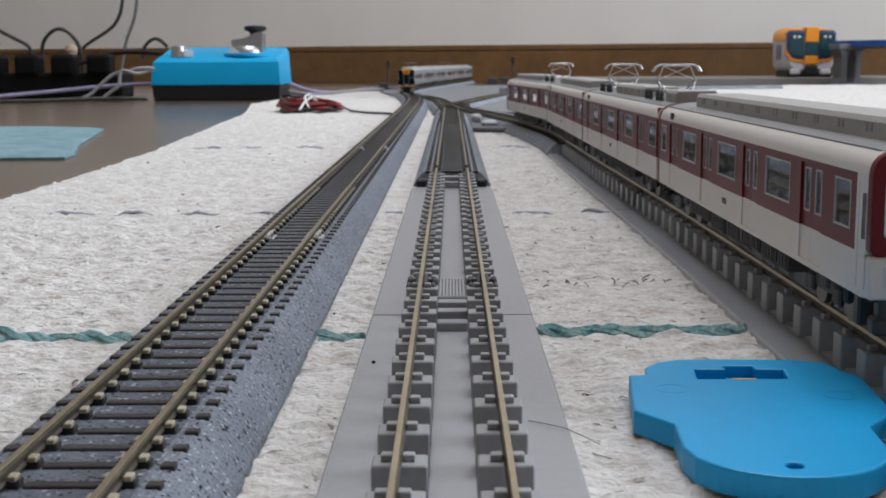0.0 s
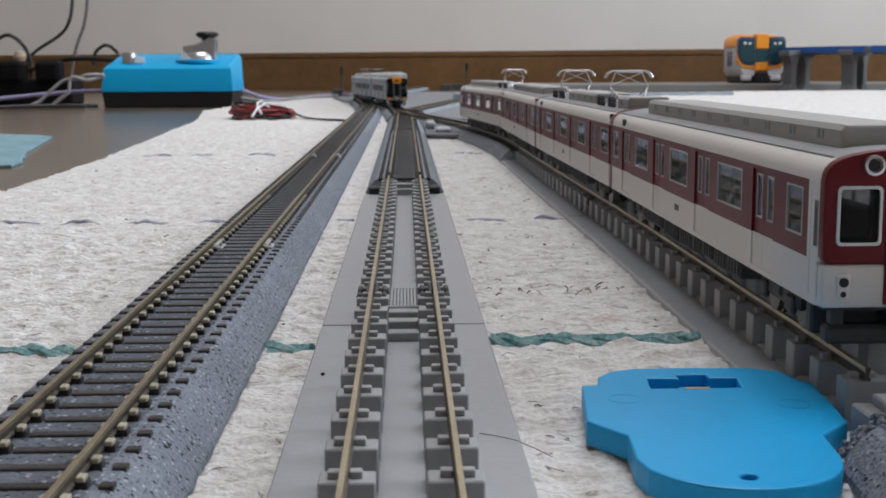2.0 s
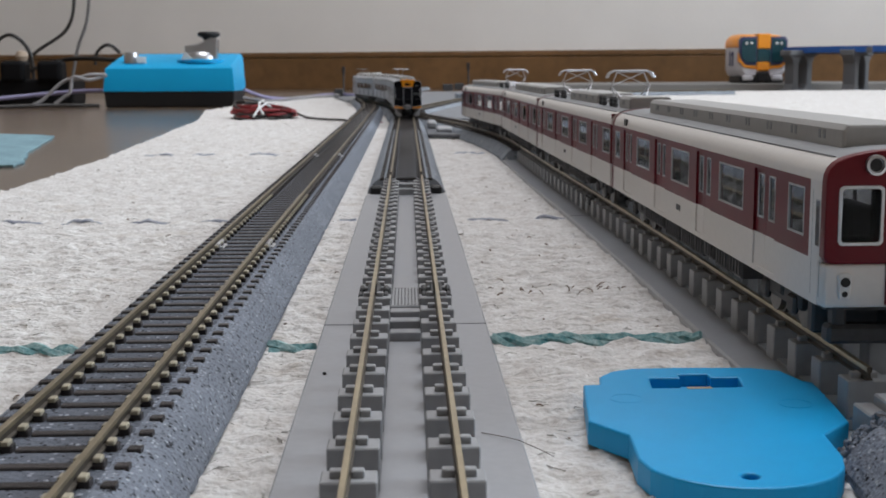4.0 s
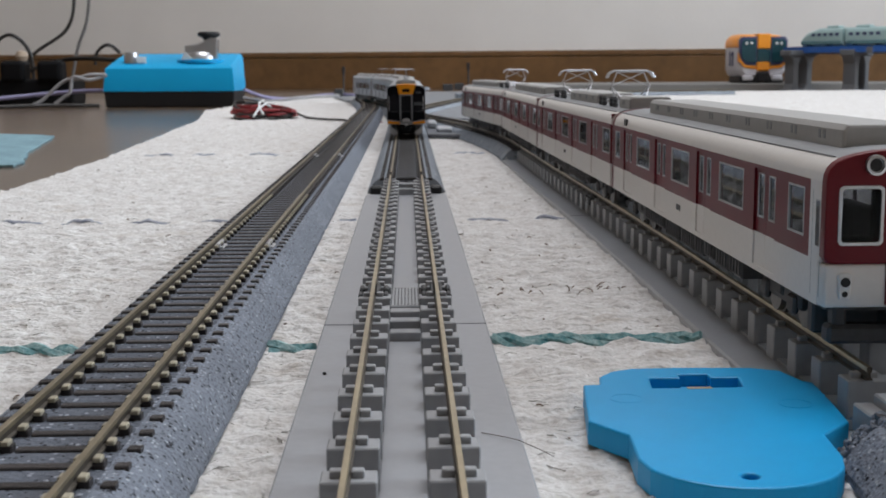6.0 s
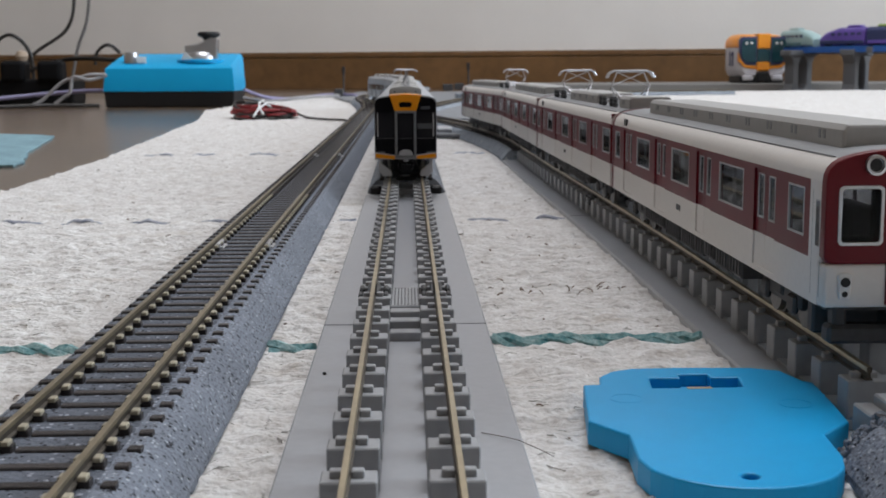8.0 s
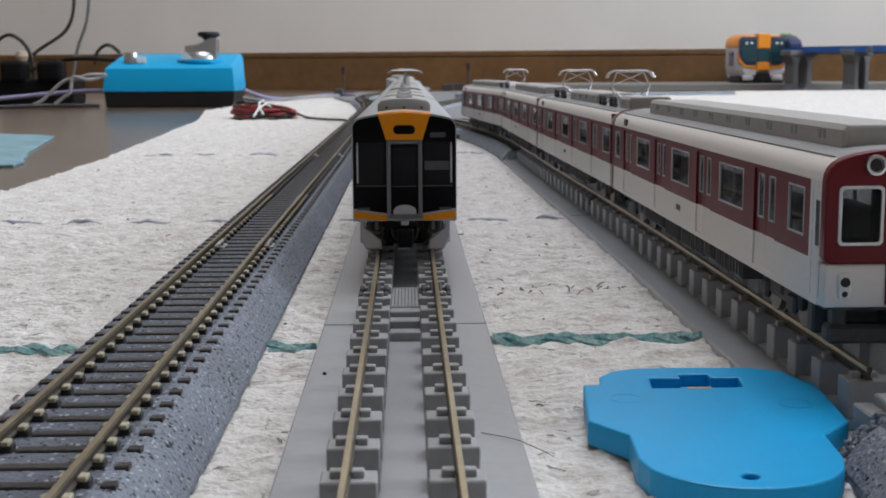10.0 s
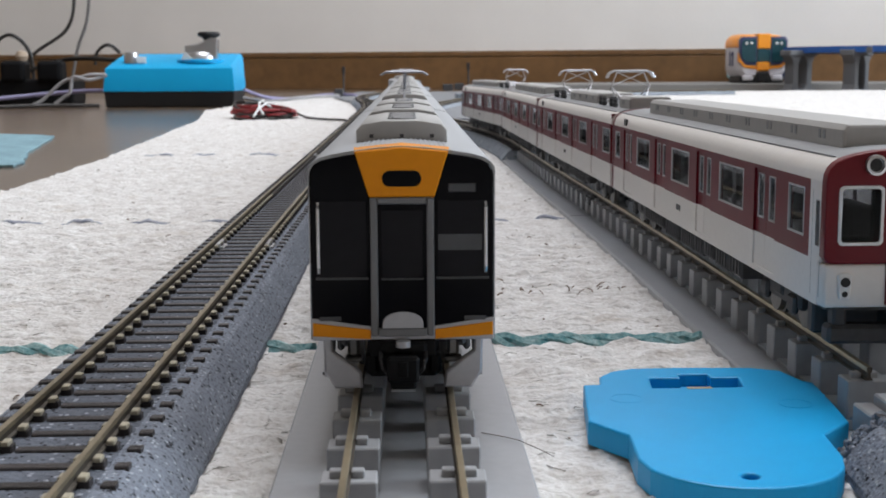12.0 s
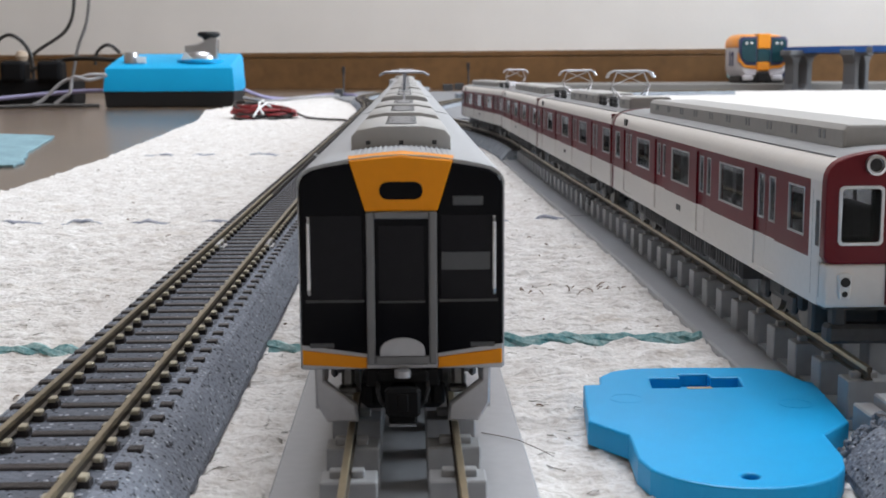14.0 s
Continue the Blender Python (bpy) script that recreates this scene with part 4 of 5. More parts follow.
    part("cab_bulkhead", Build().box(-8.8, 8.8, y0 + 14, y0 + 14.6, 6.6, 21.0), M_DARK, root)
    return root


# ---------------------------------------------------------------- maroon train at rest
MAROON_L = 141.0


def maroon_car(front, pantos, duct):
    root = tagged(new("maroon_train_car"), "maroon and ivory model train car" + (" with a cab front" if front else " with grey roof and pantographs" if pantos else " with grey roof"),
                  "model train", group="maroon and ivory train")
    L, w = MAROON_L / 2, 9.33
    y0, y1 = -L, L
    wins = [(7.4, 13.4), (33.4, 46.6), (66.2, 79.6), (99.2, 112.2), (131.6, 137.6)]
    doors = [(18.6, 28.2), (51.6, 61.0), (84.6, 94.2), (117.6, 127.0)]
    if not front:
        wins = [(1.2, 11.0), (34.4, 47.2), (67.0, 80.4), (100.2, 113.2), (133.0, 139.0)]
        doors = [(18.0, 27.6), (51.4, 61.0), (84.8, 94.4), (118.0, 127.6)]
    start = 5.4 if front else 0.3
    for s in (-1, 1):
        def slab(b, ya, yb, za, zb, out=0.0, deep=0.8, bev=0.0):
            return b.box(*sorted((s * (w + out), s * (w - deep))), y0 + ya, y0 + yb, za, zb, bev)
        sink = -0.32
        low_b, b = Build(), Build()
        last_low, last = (2.0 if front else 0), start
        for a, c in doors:
            slab(low_b, last_low, a, 5.6, 10.7)
            slab(low_b, a, c, 5.6, 6.3)
            slab(b, last, a, 10.7, 12.9)
            slab(b, last, a, 18.5, 19.7)
            slab(b, a, c, 19.2, 19.7)
            slab(b, a, c, 18.5, 19.2, sink)
            last_low = last = c
        slab(low_b, last_low, MAROON_L, 5.6, 10.7)
        slab(b, last, MAROON_L, 10.7, 12.9)
        slab(b, last, MAROON_L, 18.5, 19.7)
        gaps = sorted([(a, c, 0) for a, c in wins] + [(a, c, 1) for a, c in doors])
        last = start
        for a, c, is_door in gaps:
            if a > last:
                slab(b, last, a, 12.9, 18.5)
            last = c
        slab(b, last, MAROON_L, 12.9, 18.5)
        for piece in (low_b, b):
            bmesh.ops.remove_doubles(piece.bm, verts=piece.bm.verts, dist=0.001)
        low = part("lower_panel", low_b, M_CREAM, root, "ivory lower side panel")
        side = part("window_panel", b, M_MAROON, root, "maroon window band")
        if front:
            part("cab_side", slab(Build(), 1.2, start, 10.7, 19.7), M_CREAM, root)
            part("cab_door_window", slab(Build(), 1.9, 3.2, 12.3, 17.6, 0.05, 0.2, 0.05), M_GLASS, root)
            for ya in (1.5, 4.3):
                part("cab_door_gap", slab(Build(), ya, ya + 0.1, 6.6, 18.6, 0.02, 0.2), M_DUCT, root)
        for a, c in wins:
            fr = Build()
            for ya, yb, za, zb in ((a - 0.08, a + 0.2, 12.8, 18.6), (c - 0.2, c + 0.08, 12.8, 18.6), (a, c, 12.8, 13.02), (a, c, 18.38, 18.6)):
                slab(fr, ya, yb, za, zb, 0.04, 0.4)
            f = part("window_frame", fr, M_FRAME, side, "silvery window frame")
            part("pane", slab(Build(), a, c, 12.9, 18.5, -0.12, 0.35), M_PANE, f)
            if c - a > 9:
                part("window_post", slab(Build(), (a + c) / 2 - 0.18, (a + c) / 2 + 0.18, 12.9, 18.5, -0.4, 0.9), M_SEAT, f)
        for a, c in doors:
            m = (a + c) / 2
            for u, v in ((a, m - 0.05), (m + 0.05, c)):
                leaf = Build()
                slab(leaf, u, v, 10.7, 12.9, sink)
                slab(leaf, u, u + 1.15, 12.9, 18.5, sink)
                slab(leaf, v - 1.15, v, 12.9, 18.5, sink)
                d = part("door_leaf", leaf, M_MAROON, side)
                part("door_lower_panel", slab(Build(), u, v, 6.3, 10.7, sink + 0.12), M_CREAM, d, "ivory lower door panel")
                part("door_pane", slab(Build(), u + 1.15, v - 1.15, 12.9, 18.5, sink - 0.1, 0.7), M_PANE, d)
                fr = Build()
                for ya, yb, za, zb in ((u + 1.0, u + 1.25, 12.75, 18.6), (v - 1.25, v - 1.0, 12.75, 18.6), (u + 1.1, v - 1.1, 12.75, 12.98), (u + 1.1, v - 1.1, 18.4, 18.6)):
                    slab(fr, ya, yb, za, zb, sink + 0.06, 0.6)
                part("door_window_frame", fr, M_FRAME, d, "silvery door window frame")
        # number plate as plain bars
        part("number_bar", slab(slab(Build(), 72, 72.9, 8.2, 9.2, 0.05, 0.1), 73.3, 75, 8.2, 9.2, 0.05, 0.1), M_DARK, low)
        part("side_lamp", slab(Build(), MAROON_L - 17, MAROON_L - 14.5, 20.2, 21.6, 0.15, 0.3, 0.1), M_DARK, low)
    ring = maroon_profile()
    half = [(9.33, 19.7), (9.23, 20.5), (8.95, 21.2), (8.38, 21.85), (7.53, 22.35)]
    for s in (-1, 1):
        pts = [(s * x, z) for x, z in half] + [(s * (x - 0.7), z - 0.6) for x, z in reversed(half)]
        part("eave", Build().loft([[(x, y, z) for x, z in pts] for y in (y0 + (1.2 if front else 0), y1)]), M_CREAM, root, "rounded ivory roof shoulder", smooth=True)
    top = [(x, z + 0.03) for x, z in ring if z >= 22.3]
    roof = part("roof", Build().loft([[(x, y, z) for x, z in top + [(-5, 21.2), (5, 21.2)]] for y in (y0 + (1.6 if front else 0.4), y1 - 0.4)]), M_ROOF_GREY, root, smooth=True)
    for s in (-1, 1):
        part("gutter", Build().box(*sorted((s * 7.45, s * 7.65)), y0 + 3, y1 - 0.4, 22.25, 22.5), M_ROOF_GREY, roof)
    for a, c in duct:
        prof = [(-4.9, 22.9), (4.9, 22.9), (4.9, 25.1), (4.3, 25.75), (-4.3, 25.75), (-4.9, 25.1)]
        u = part("roof_duct", Build().prism(prof, "y", y0 + a, y0 + c, 0.4, 2), M_DUCT, roof, "long grey roof cooling duct")
        b = Build()
        yy = a + 6
        while yy < c - 5:
            for s in (-1, 1):
                for q in (0, 1.6):
                    b.box(*sorted((s * 4.8, s * 4.98)), y0 + yy + q, y0 + yy + q + 0.8, 23.8, 24.9)
            yy += 11
        part("louvre", b, M_ROOF_GREY, u)
    for yp in pantos:
        pantograph(root, y0 + yp, 24.4, single=False)
        b = Build()
        for s in (-1, 1):
            for q in (-10, -5, 5, 10):
                b.lathe([(0.5, 23.0), (0.7, 23.8), (0.4, 24.3), (0.7, 24.8), (0.3, 25.4)], cx=s * 5.4, cy=y0 + yp + q, sides=8)
            b.tube([(s * 5.4, y0 + yp - 10, 25.3), (s * 5.4, y0 + yp + 12, 25.2), (s * 3, y0 + yp + 22, 24.0)], 0.2, 5)
        part("insulator", b, M_DARK, roof)
    part("floor_pan", Build().box(-8.6, 8.6, y0 + 1, y1 - 0.5, 5.2, 6.2), M_UNDER, root)
    part("seats", Build().box(-8.2, -5.4, y0 + 16, y1 - 5, 6.2, 13.6, 0.3).box(5.4, 8.2, y0 + 16, y1 - 5, 6.2, 13.6, 0.3), M_SEAT, root)
    rnd = random.Random(11 + len(pantos) + (5 if front else 0))
    y = y0 + 38
    while y < y1 - 36:
        ln = rnd.uniform(4, 11)
        d = rnd.uniform(1.6, 3.0)
        bx = Build()
        for s in (-1, 1):
            bx.box(*sorted((s * 2.0, s * 8.0)), y, y + ln, d, 5.3, 0.25)
            for q in range(int(ln / 1.6)):
                bx.box(*sorted((s * 7.9, s * 8.2)), y + 0.5 + q * 1.6, y + 1.2 + q * 1.6, d + 0.5, 4.9)
        part("underfloor_box", bx, M_UNDER, root)
        y += ln + rnd.uniform(0.6, 2.2)
    for yy in (y0 + 23, y1 - 23):
        bogie(root, yy, 0.4)
    if front:
        f = y0
        part("front_lower", Build().box(-9.3, 9.3, f, f + 2.4, 5.6, 10.6, 0.45, 3), M_CREAM, root, "ivory lower cab front", smooth=True)
        arch = [(x * 1.003, z + 0.05) for x, z in maroon_profile() if z > 11]
        arch = [(9.36, 11.3), (9.36, 15.0)] + arch + [(-9.36, 15.0), (-9.36, 11.3), (-9.0, 10.75), (-8.4, 10.6), (8.4, 10.6), (9.0, 10.75)]
        holes = [rounded(*sorted((s * 3.2, s * 7.6)), 13.05, 19.05, 0.4) for s in (-1, 1)] + [rounded(-1.6, 1.6, 11.9, 18.0, 0.4)]
        part("front_upper", Build().pierced(arch, holes, f - 0.1, f + 1.5, 0.55), M_MAROON, root, "maroon upper cab front", smooth=True)
        part("cab_bulkhead", Build().box(-8.4, -2.4, f + 17, f + 17.5, 6.2, 21.0).box(2.4, 8.4, f + 17, f + 17.5, 6.2, 21.0).box(-2.4, 2.4, f + 17, f + 17.5, 17.5, 21.0), M_DARK, root)
        part("driver_desk", Build().box(-8.2, -2.6, f + 2, f + 5, 9.5, 13.2, 0.4).box(2.6, 8.2, f + 2, f + 5, 9.5, 13.2, 0.4), M_DARK, root)
        for s in (-1, 1):
            wf = Build().pierced(rounded(*sorted((s * 2.85, s * 7.95)), 12.7, 19.4, 0.6), [rounded(*sorted((s * 3.2, s * 7.6)), 13.05, 19.05, 0.42)], f - 0.3, f + 0.3, 0.1)
            wf = part("cab_window_frame", wf, M_WHITE, root, "white cab window frame")
            part("cab_window", Build().prism(rounded(*sorted((s * 3.22, s * 7.58)), 13.07, 19.03, 0.38), "y", f - 0.08, f + 0.05), M_CAB_TINT, wf, "tinted cab window")
            hl = part("headlight", Build().lathe([(1.15, 0.5), (1.15, -0.6), (0.85, -0.65), (0.8, -0.2), (0.1, -0.2)], cx=s * 4.1, cy=f - 0.2, axis="y", cz=21.7, sides=18), M_CHROME, root, "round headlight", smooth=True)
            part("lens", Build().lathe([(0.75, -0.2), (0.1, -0.3)], cx=s * 4.1, cy=f - 0.22, axis="y", cz=21.7, sides=14), M_BLACK, hl)
            tl = part("tail_lamp", Build().prism([(s * 6.15, 9.3), (s * 6.5, 9.6), (s * 7.4, 9.6), (s * 7.75, 9.3), (s * 7.6, 6.9), (s * 7.4, 6.6), (s * 6.5, 6.6), (s * 6.3, 6.9)], "y", f - 0.4, f + 0.2, 0.15), M_WHITE, root, "tail lamp in an ivory housing")
            part("tail_lens", Build().lathe([(0.55, 0), (0.55, -0.15), (0.1, -0.2)], cx=s * 6.95, cy=f - 0.4, axis="y", cz=8.6, sides=12).lathe([(0.35, 0), (0.3, -0.12), (0.1, -0.15)], cx=s * 6.95, cy=f - 0.4, axis="y", cz=7.25, sides=10), M_BLACK, tl)
        part("gangway_door", Build().pierced([(-2.3, 6.0), (2.3, 6.0), (2.3, 19.5), (-2.3, 19.5)], [rounded(-1.6, 1.6, 11.9, 18.0, 0.4)], f - 0.35, f + 0.3, 0.1), M_MAROON, root)
        part("door_window", Build().prism(rounded(-1.58, 1.58, 11.92, 17.98, 0.4), "y", f - 0.05, f + 0.1), M_CAB_TINT, root)
        part("coupler", Build().box(-1.2, 1.2, f - 3.4, f + 5, 2.4, 4.4, 0.3).box(-2.0, 2.0, f - 4.2, f - 2.6, 2.0, 4.8, 0.3), M_BLACK, root)
        part("skirt", Build().box(-8.2, 8.2, f + 1.0, f + 3.5, 1.2, 3.4, 0.4).box(-8.0, 8.0, f + 7, f + 9, 1.2, 5.6, 0.3).box(-7.6, -6.0, f + 1.2, f + 3.2, 3.2, 5.6, 0.3).box(6.0, 7.6, f + 1.2, f + 3.2, 3.2, 5.6, 0.3), M_DARK, root, "dark grey snow-plough skirt")
    else:
        part("end_wall", Build().box(-9.1, 9.1, y0 + 0.1, y0 + 0.9, 5.8, 22.0), M_MAROON, root)
        part("gangway", Build().box(-3.4, 3.4, y0 - 1.5, y0 + 0.1, 6.0, 20.5, 0.3), M_DARK, root)
    rim = [(x * 1.008, z + 0.1) for x, z in ring]
    part("end_trim", Build().loft([[(x, y, z) for x, z in rim] for y in (y1 - 1.5, y1 + 0.05)]), M_MAROON, root, "maroon end trim")
    part("gangway", Build().box(-3.4, 3.4, y1 + 0.05, y1 + 1.5, 6.0, 20.5, 0.3), M_DARK, root)
    return root


# ---------------------------------------------------------------- path of a train
def path_points(pts):
    return smooth_line(pts, 2.0)


def on_path(line, s):
    k = max(0.0, min(len(line) - 2.0, s / 2.0))
    i = int(k)
    f = k - i
    a, b = line[i], line[i + 1]
    return Vector((a[0] + (b[0] - a[0]) * f, a[1] + (b[1] - a[1]) * f, 0))


def car_pose(line, s_front, length, z=RAIL_TOP):
    """A car with its front end s_front millimetres along the line."""
    a, b = on_path(line, s_front + length * 0.17), on_path(line, s_front + length * 0.83)
    c = (a + b) / 2
    d = b - a
    return at(c.x, c.y, z, math.degrees(math.atan2(-d.x, d.y)))


def maroon_train():
    line = path_points(RED)
    specs = [(True, [], [(8, 122)]), (False, [26, 112], [(1.5, 14), (45, 94)]), (False, [], [(14, 124)]), (False, [20], [(45, 130)])]
    s = 133.3 - 20
    for front, pantos, duct in specs:
        car = maroon_car(front, pantos, duct)
        car.matrix_basis = car_pose(line, s, MAROON_L, RAIL_TOP + 0.4)
        s += MAROON_L + 3.0


# ---------------------------------------------------------------- loose things on the rug and floor
def blue_plate():
    root = tagged(new("blue_plate"), "flat sky-blue plastic plate with a slot, lying on the rug", "plastic plate")
    lobe = [(32.3 + 10.0 * math.cos(radians(q)), 113.2 - 9.6 * math.sin(radians(q))) for q in range(22, 165, 9)]
    out = [(21.2, 140.2), (23.2, 140.4), (23.7, 144.0), (25.5, 146.5), (28.3, 147.9), (34.5, 148.1), (43.0, 147.6), (46.4, 146.0), (47.7, 140.9), (48.6, 140.2), (48.0, 132.0), (47.1, 123.9),
           (43.0, 119.6), (42.4, 112.5)] + lobe + [(22.5, 112.6), (22.8, 117.0), (23.0, 120.2), (21.0, 123.1), (19.6, 125.4)]
    slot = [(29.1, 138.4), (39.8, 138.4), (40.3, 142.8), (37.0, 142.9), (37.0, 144.6), (33.4, 144.6), (33.4, 142.9), (29.6, 143.0)]
    ring = [(31.8 + 0.85 * math.cos(math.tau * q / 16), 107.0 + 0.85 * math.sin(math.tau * q / 16)) for q in range(16)]
    b = Build()
    bm = b.bm
    for loop in (out, slot, ring):
        vs = [bm.verts.new((x, y, 2.7)) for x, y in loop]
        for i in range(len(vs)):
            bm.edges.new((vs[i], vs[(i + 1) % len(vs)]))
    bmesh.ops.triangle_fill(bm, edges=bm.edges[:], use_beauty=True, normal=(0, 0, 1))
    edge = [e for e in bm.edges if len(e.link_faces) == 1]
    down = bmesh.ops.extrude_edge_only(bm, edges=edge)["geom"]
    for v in [g for g in down if isinstance(g, bmesh.types.BMVert)]:
        v.co.z = 0.1
    bmesh.ops.recalc_face_normals(bm, faces=bm.faces)
    top = [e for e in bm.edges if e.verts[0].co.z > 2 and e.verts[1].co.z > 2 and len(e.link_faces) == 2 and e.calc_face_angle(0) > 1.0]
    bmesh.ops.bevel(bm, geom=top, offset=0.25, segments=2, affect="EDGES", profile=0.5)
    part("plate", b, M_PLATE, root)
    part("slot_floor", Build().box(28.6, 40.8, 139.6, 143.3, 0.2, 1.2).box(33.0, 37.4, 143.3, 145.0, 0.2, 1.2), M_PLATE, root)
    part("bare_patch", Build().box(33.1, 36.0, 137.7, 138.5, 2.2, 2.745), M_TAN, root, "bare tan chip on the slot edge")
    for cx, cy, r in ((25.2, 134.0, 1.9), (43.6, 131.0, 1.9)):
        part("moulding_ring", Build().lathe([(r, 2.68), (r, 2.73), (r - 0.2, 2.73), (r - 0.2, 2.68)], cx=cx, cy=cy, sides=28), M_PLATE, root)


def controller():
    root = tagged(new("train_controller"), "sky-blue and black model railway controller on the floor", "controller")
    x0, x1, y0, y1, z0 = -367, -210, 1505, 1610, FLOOR_Z

    def ring(ix, iy, z, tilt=0.0):
        return [(x0 + ix, y0 + iy, z), (x1 - ix, y0 + iy, z), (x1 - ix, y1 - iy, z + tilt), (x0 + ix, y1 - iy, z + tilt)]
    part("base", Build().loft([ring(3, 3, z0), ring(1.5, 1.5, z0 + 2), ring(0, 0, z0 + 19)]), M_BLACK, root, "black base of the controller")
    part("case", Build().loft([ring(-0.5, -0.5, z0 + 19.4), ring(-0.5, -0.5, z0 + 23), ring(1.5, 4, z0 + 47, 14), ring(4.5, 7.5, z0 + 50, 15.5)]), M_BLUE_CASE, root, "sky-blue plastic case", smooth=True)

    def top(y):
        return z0 + 50 + 15.5 * (y - y0) / (y1 - y0)
    t = top(1535) - 1
    d = part("dial", Build().lathe([(9, 0), (9, 12), (8.2, 13.5), (0.5, 13.5)], cx=-339, cy=1535, cz=t, sides=28), M_CHROME, root, "metal direction dial", smooth=True)
    part("pointer", Build().prism([(-331, 1526), (-319, 1528), (-331, 1536)], "z", t, t + 8, 0.5), M_WHITE, d)
    t = top(1550) - 3
    part("dial_plate", Build().lathe([(29, 0), (29, 3.5), (27, 4.5), (0.5, 4.5)], cx=-256, cy=1550, cz=t, sides=36), M_BLUE_CASE, root, smooth=True)
    h = part("throttle_hub", Build().lathe([(21, 3), (20, 9), (16, 13), (0.5, 14)], cx=-256, cy=1550, cz=t, sides=30), M_CHROME, root, "silver throttle hub", smooth=True)
    part("throttle_arm", Build().prism([(-274, t + 4), (-235, t + 4), (-233, t + 29), (-241, t + 31), (-258, t + 23), (-274, t + 21)], "y", 1538, 1556, 1.5, 2), M_CHROME, h)
    part("throttle_knob", Build().lathe([(6, 20), (5, 25), (7.5, 30), (13.5, 33), (14, 36), (12, 38), (0.5, 38.5)], cx=-245, cy=1548, cz=t, sides=26), M_BLACK, h, "black mushroom throttle knob", smooth=True)
    part("white_mark", Build().prism([(-276, t + 4), (-262, t + 4), (-272, t + 14)], "y", 1526, 1529), M_WHITE, h)


def wire(name, pts, r, material, label, category="cable"):
    line = []
    ps = [Vector(p) for p in pts]
    for i in range(len(ps) - 1):
        a, b, c, d = ps[max(i - 1, 0)], ps[i], ps[i + 1], ps[min(i + 2, len(ps) - 1)]
        for k in range(10):
            t = k / 10
            line.append(0.5 * ((2 * b) + (c - a) * t + (2 * a - 5 * b + 4 * c - d) * t * t + (3 * b - a - 3 * c + d) * t ** 3))
    line.append(ps[-1])
    return tagged(part(name, Build().tube(line, r, 8), material, smooth=True), label, category)


def cables():
    z = FLOOR_Z
    wire("power_cable", [(-362, 1495, 34), (-379, 1490, 34), (-393, 1490, 30), (-407, 1490, 28), (-420, 1488, 19), (-436, 1486, 4), (-450, 1484, z + 3)], 2.1, M_WIRE_GREY, "thick grey cable from the controller to the floor")
    wire("power_cable", [(-362, 1500, 33), (-380, 1488, 28), (-398, 1486, 31), (-402, 1484, 14), (-412, 1484, 6), (-424, 1484, z + 3)], 2.1, M_WIRE_GREY, "thick grey cable looping beside the controller")
    wire("power_cable", [(-365, 1575, 14), (-430, 1590, 12), (-520, 1570, 4), (-600, 1540, z + 3)], 2.6, M_WIRE_LILAC, "pale lilac cable on the floor")
    wire("power_cable", [(-372, 1500, z + 3), (-430, 1480, z + 4), (-520, 1450, z + 2), (-640, 1420, z + 2)], 2.4, M_WIRE_BLACK, "thin black cable on the floor")
    wire("power_cable", [(-720, 1440, z + 2), (-650, 1430, 6), (-590, 1420, z + 3)], 3.0, M_WIRE_LILAC, "pale lilac cable on the floor")
    wire("wall_cable", [(-585, 1900, 10), (-570, 1900, 60), (-516, 1900, 100), (-503, 1905, 150), (-508, 1910, 220), (-540, 1915, 400), (-545, 1915, 700)], 2.7, M_WIRE_BLACK, "dark grey cable hanging along the wall")
    wire("wall_cable", [(-520, 1920, 5), (-506, 1920, 70), (-488, 1925, 130), (-482, 1930, 260), (-484, 1935, 500), (-484, 1935, 700)], 2.5, M_WIRE_MID, "grey cable hanging along the wall")
    wire("loop_cable", [(-566, 1700, 40), (-562, 1700, 68), (-550, 1700, 83), (-536, 1700, 87), (-521, 1700, 77), (-511, 1700, 58), (-509, 1700, 20)], 2.6, M_WIRE_BLACK, "black cable bent in a loop")
    wire("loop_cable", [(-420, 1680, 46), (-417, 1680, 62), (-406, 1680, 72), (-396, 1680, 71), (-386, 1680, 62)], 2.4, M_WIRE_BLACK, "black cable bent in a loop behind the controller")
    wire("loop_cable", [(-645, 1700, 96), (-621, 1700, 85), (-602, 1700, 75), (-583, 1700, 64), (-579, 1700, 50), (-578, 1700, 12)], 2.6, M_WIRE_BLACK, "black cable bending down to the power strip")
    wire("loop_cable", [(-600, 1700, 10), (-540, 1700, 30), (-460, 1690, 54), (-380, 1650, 52)], 3.0, M_WIRE_BLACK, "black cable running to the controller")
    wire("track_cable", [(-205, 1560, 14), (-180, 1580, 4), (-150, 1640, 0), (-120, 1700, 3), (-95, 1720, 4), (-70, 1700, 3)], 2.2, M_WIRE_LILAC, "lilac feeder cable lying over the rug")
    wire("track_cable", [(-205, 1550, 4), (-170, 1540, 0), (-130, 1560, 4), (-90, 1640, 4)], 2.0, M_WIRE_GREY, "grey feeder cable lying over the rug")
    s = tagged(new("power_strip"), "black power strip in the shade by the wall", "power strip")
    part("body", Build().box(-640, -440, 1640, 1705, z, z + 34, 4, 2), M_COUPLER, s)
    for k in range(4):
        part("plug", Build().box(-630 + 48 * k, -598 + 48 * k, 1635, 1668, z + 30, z + 58, 5, 2), M_COUPLER, s)
    a = tagged(new("power_adapter"), "black power adapter on the floor", "adapter")
    part("body", Build().box(-800, -660, 1600, 1680, z, z + 52, 6, 2), M_COUPLER, a)
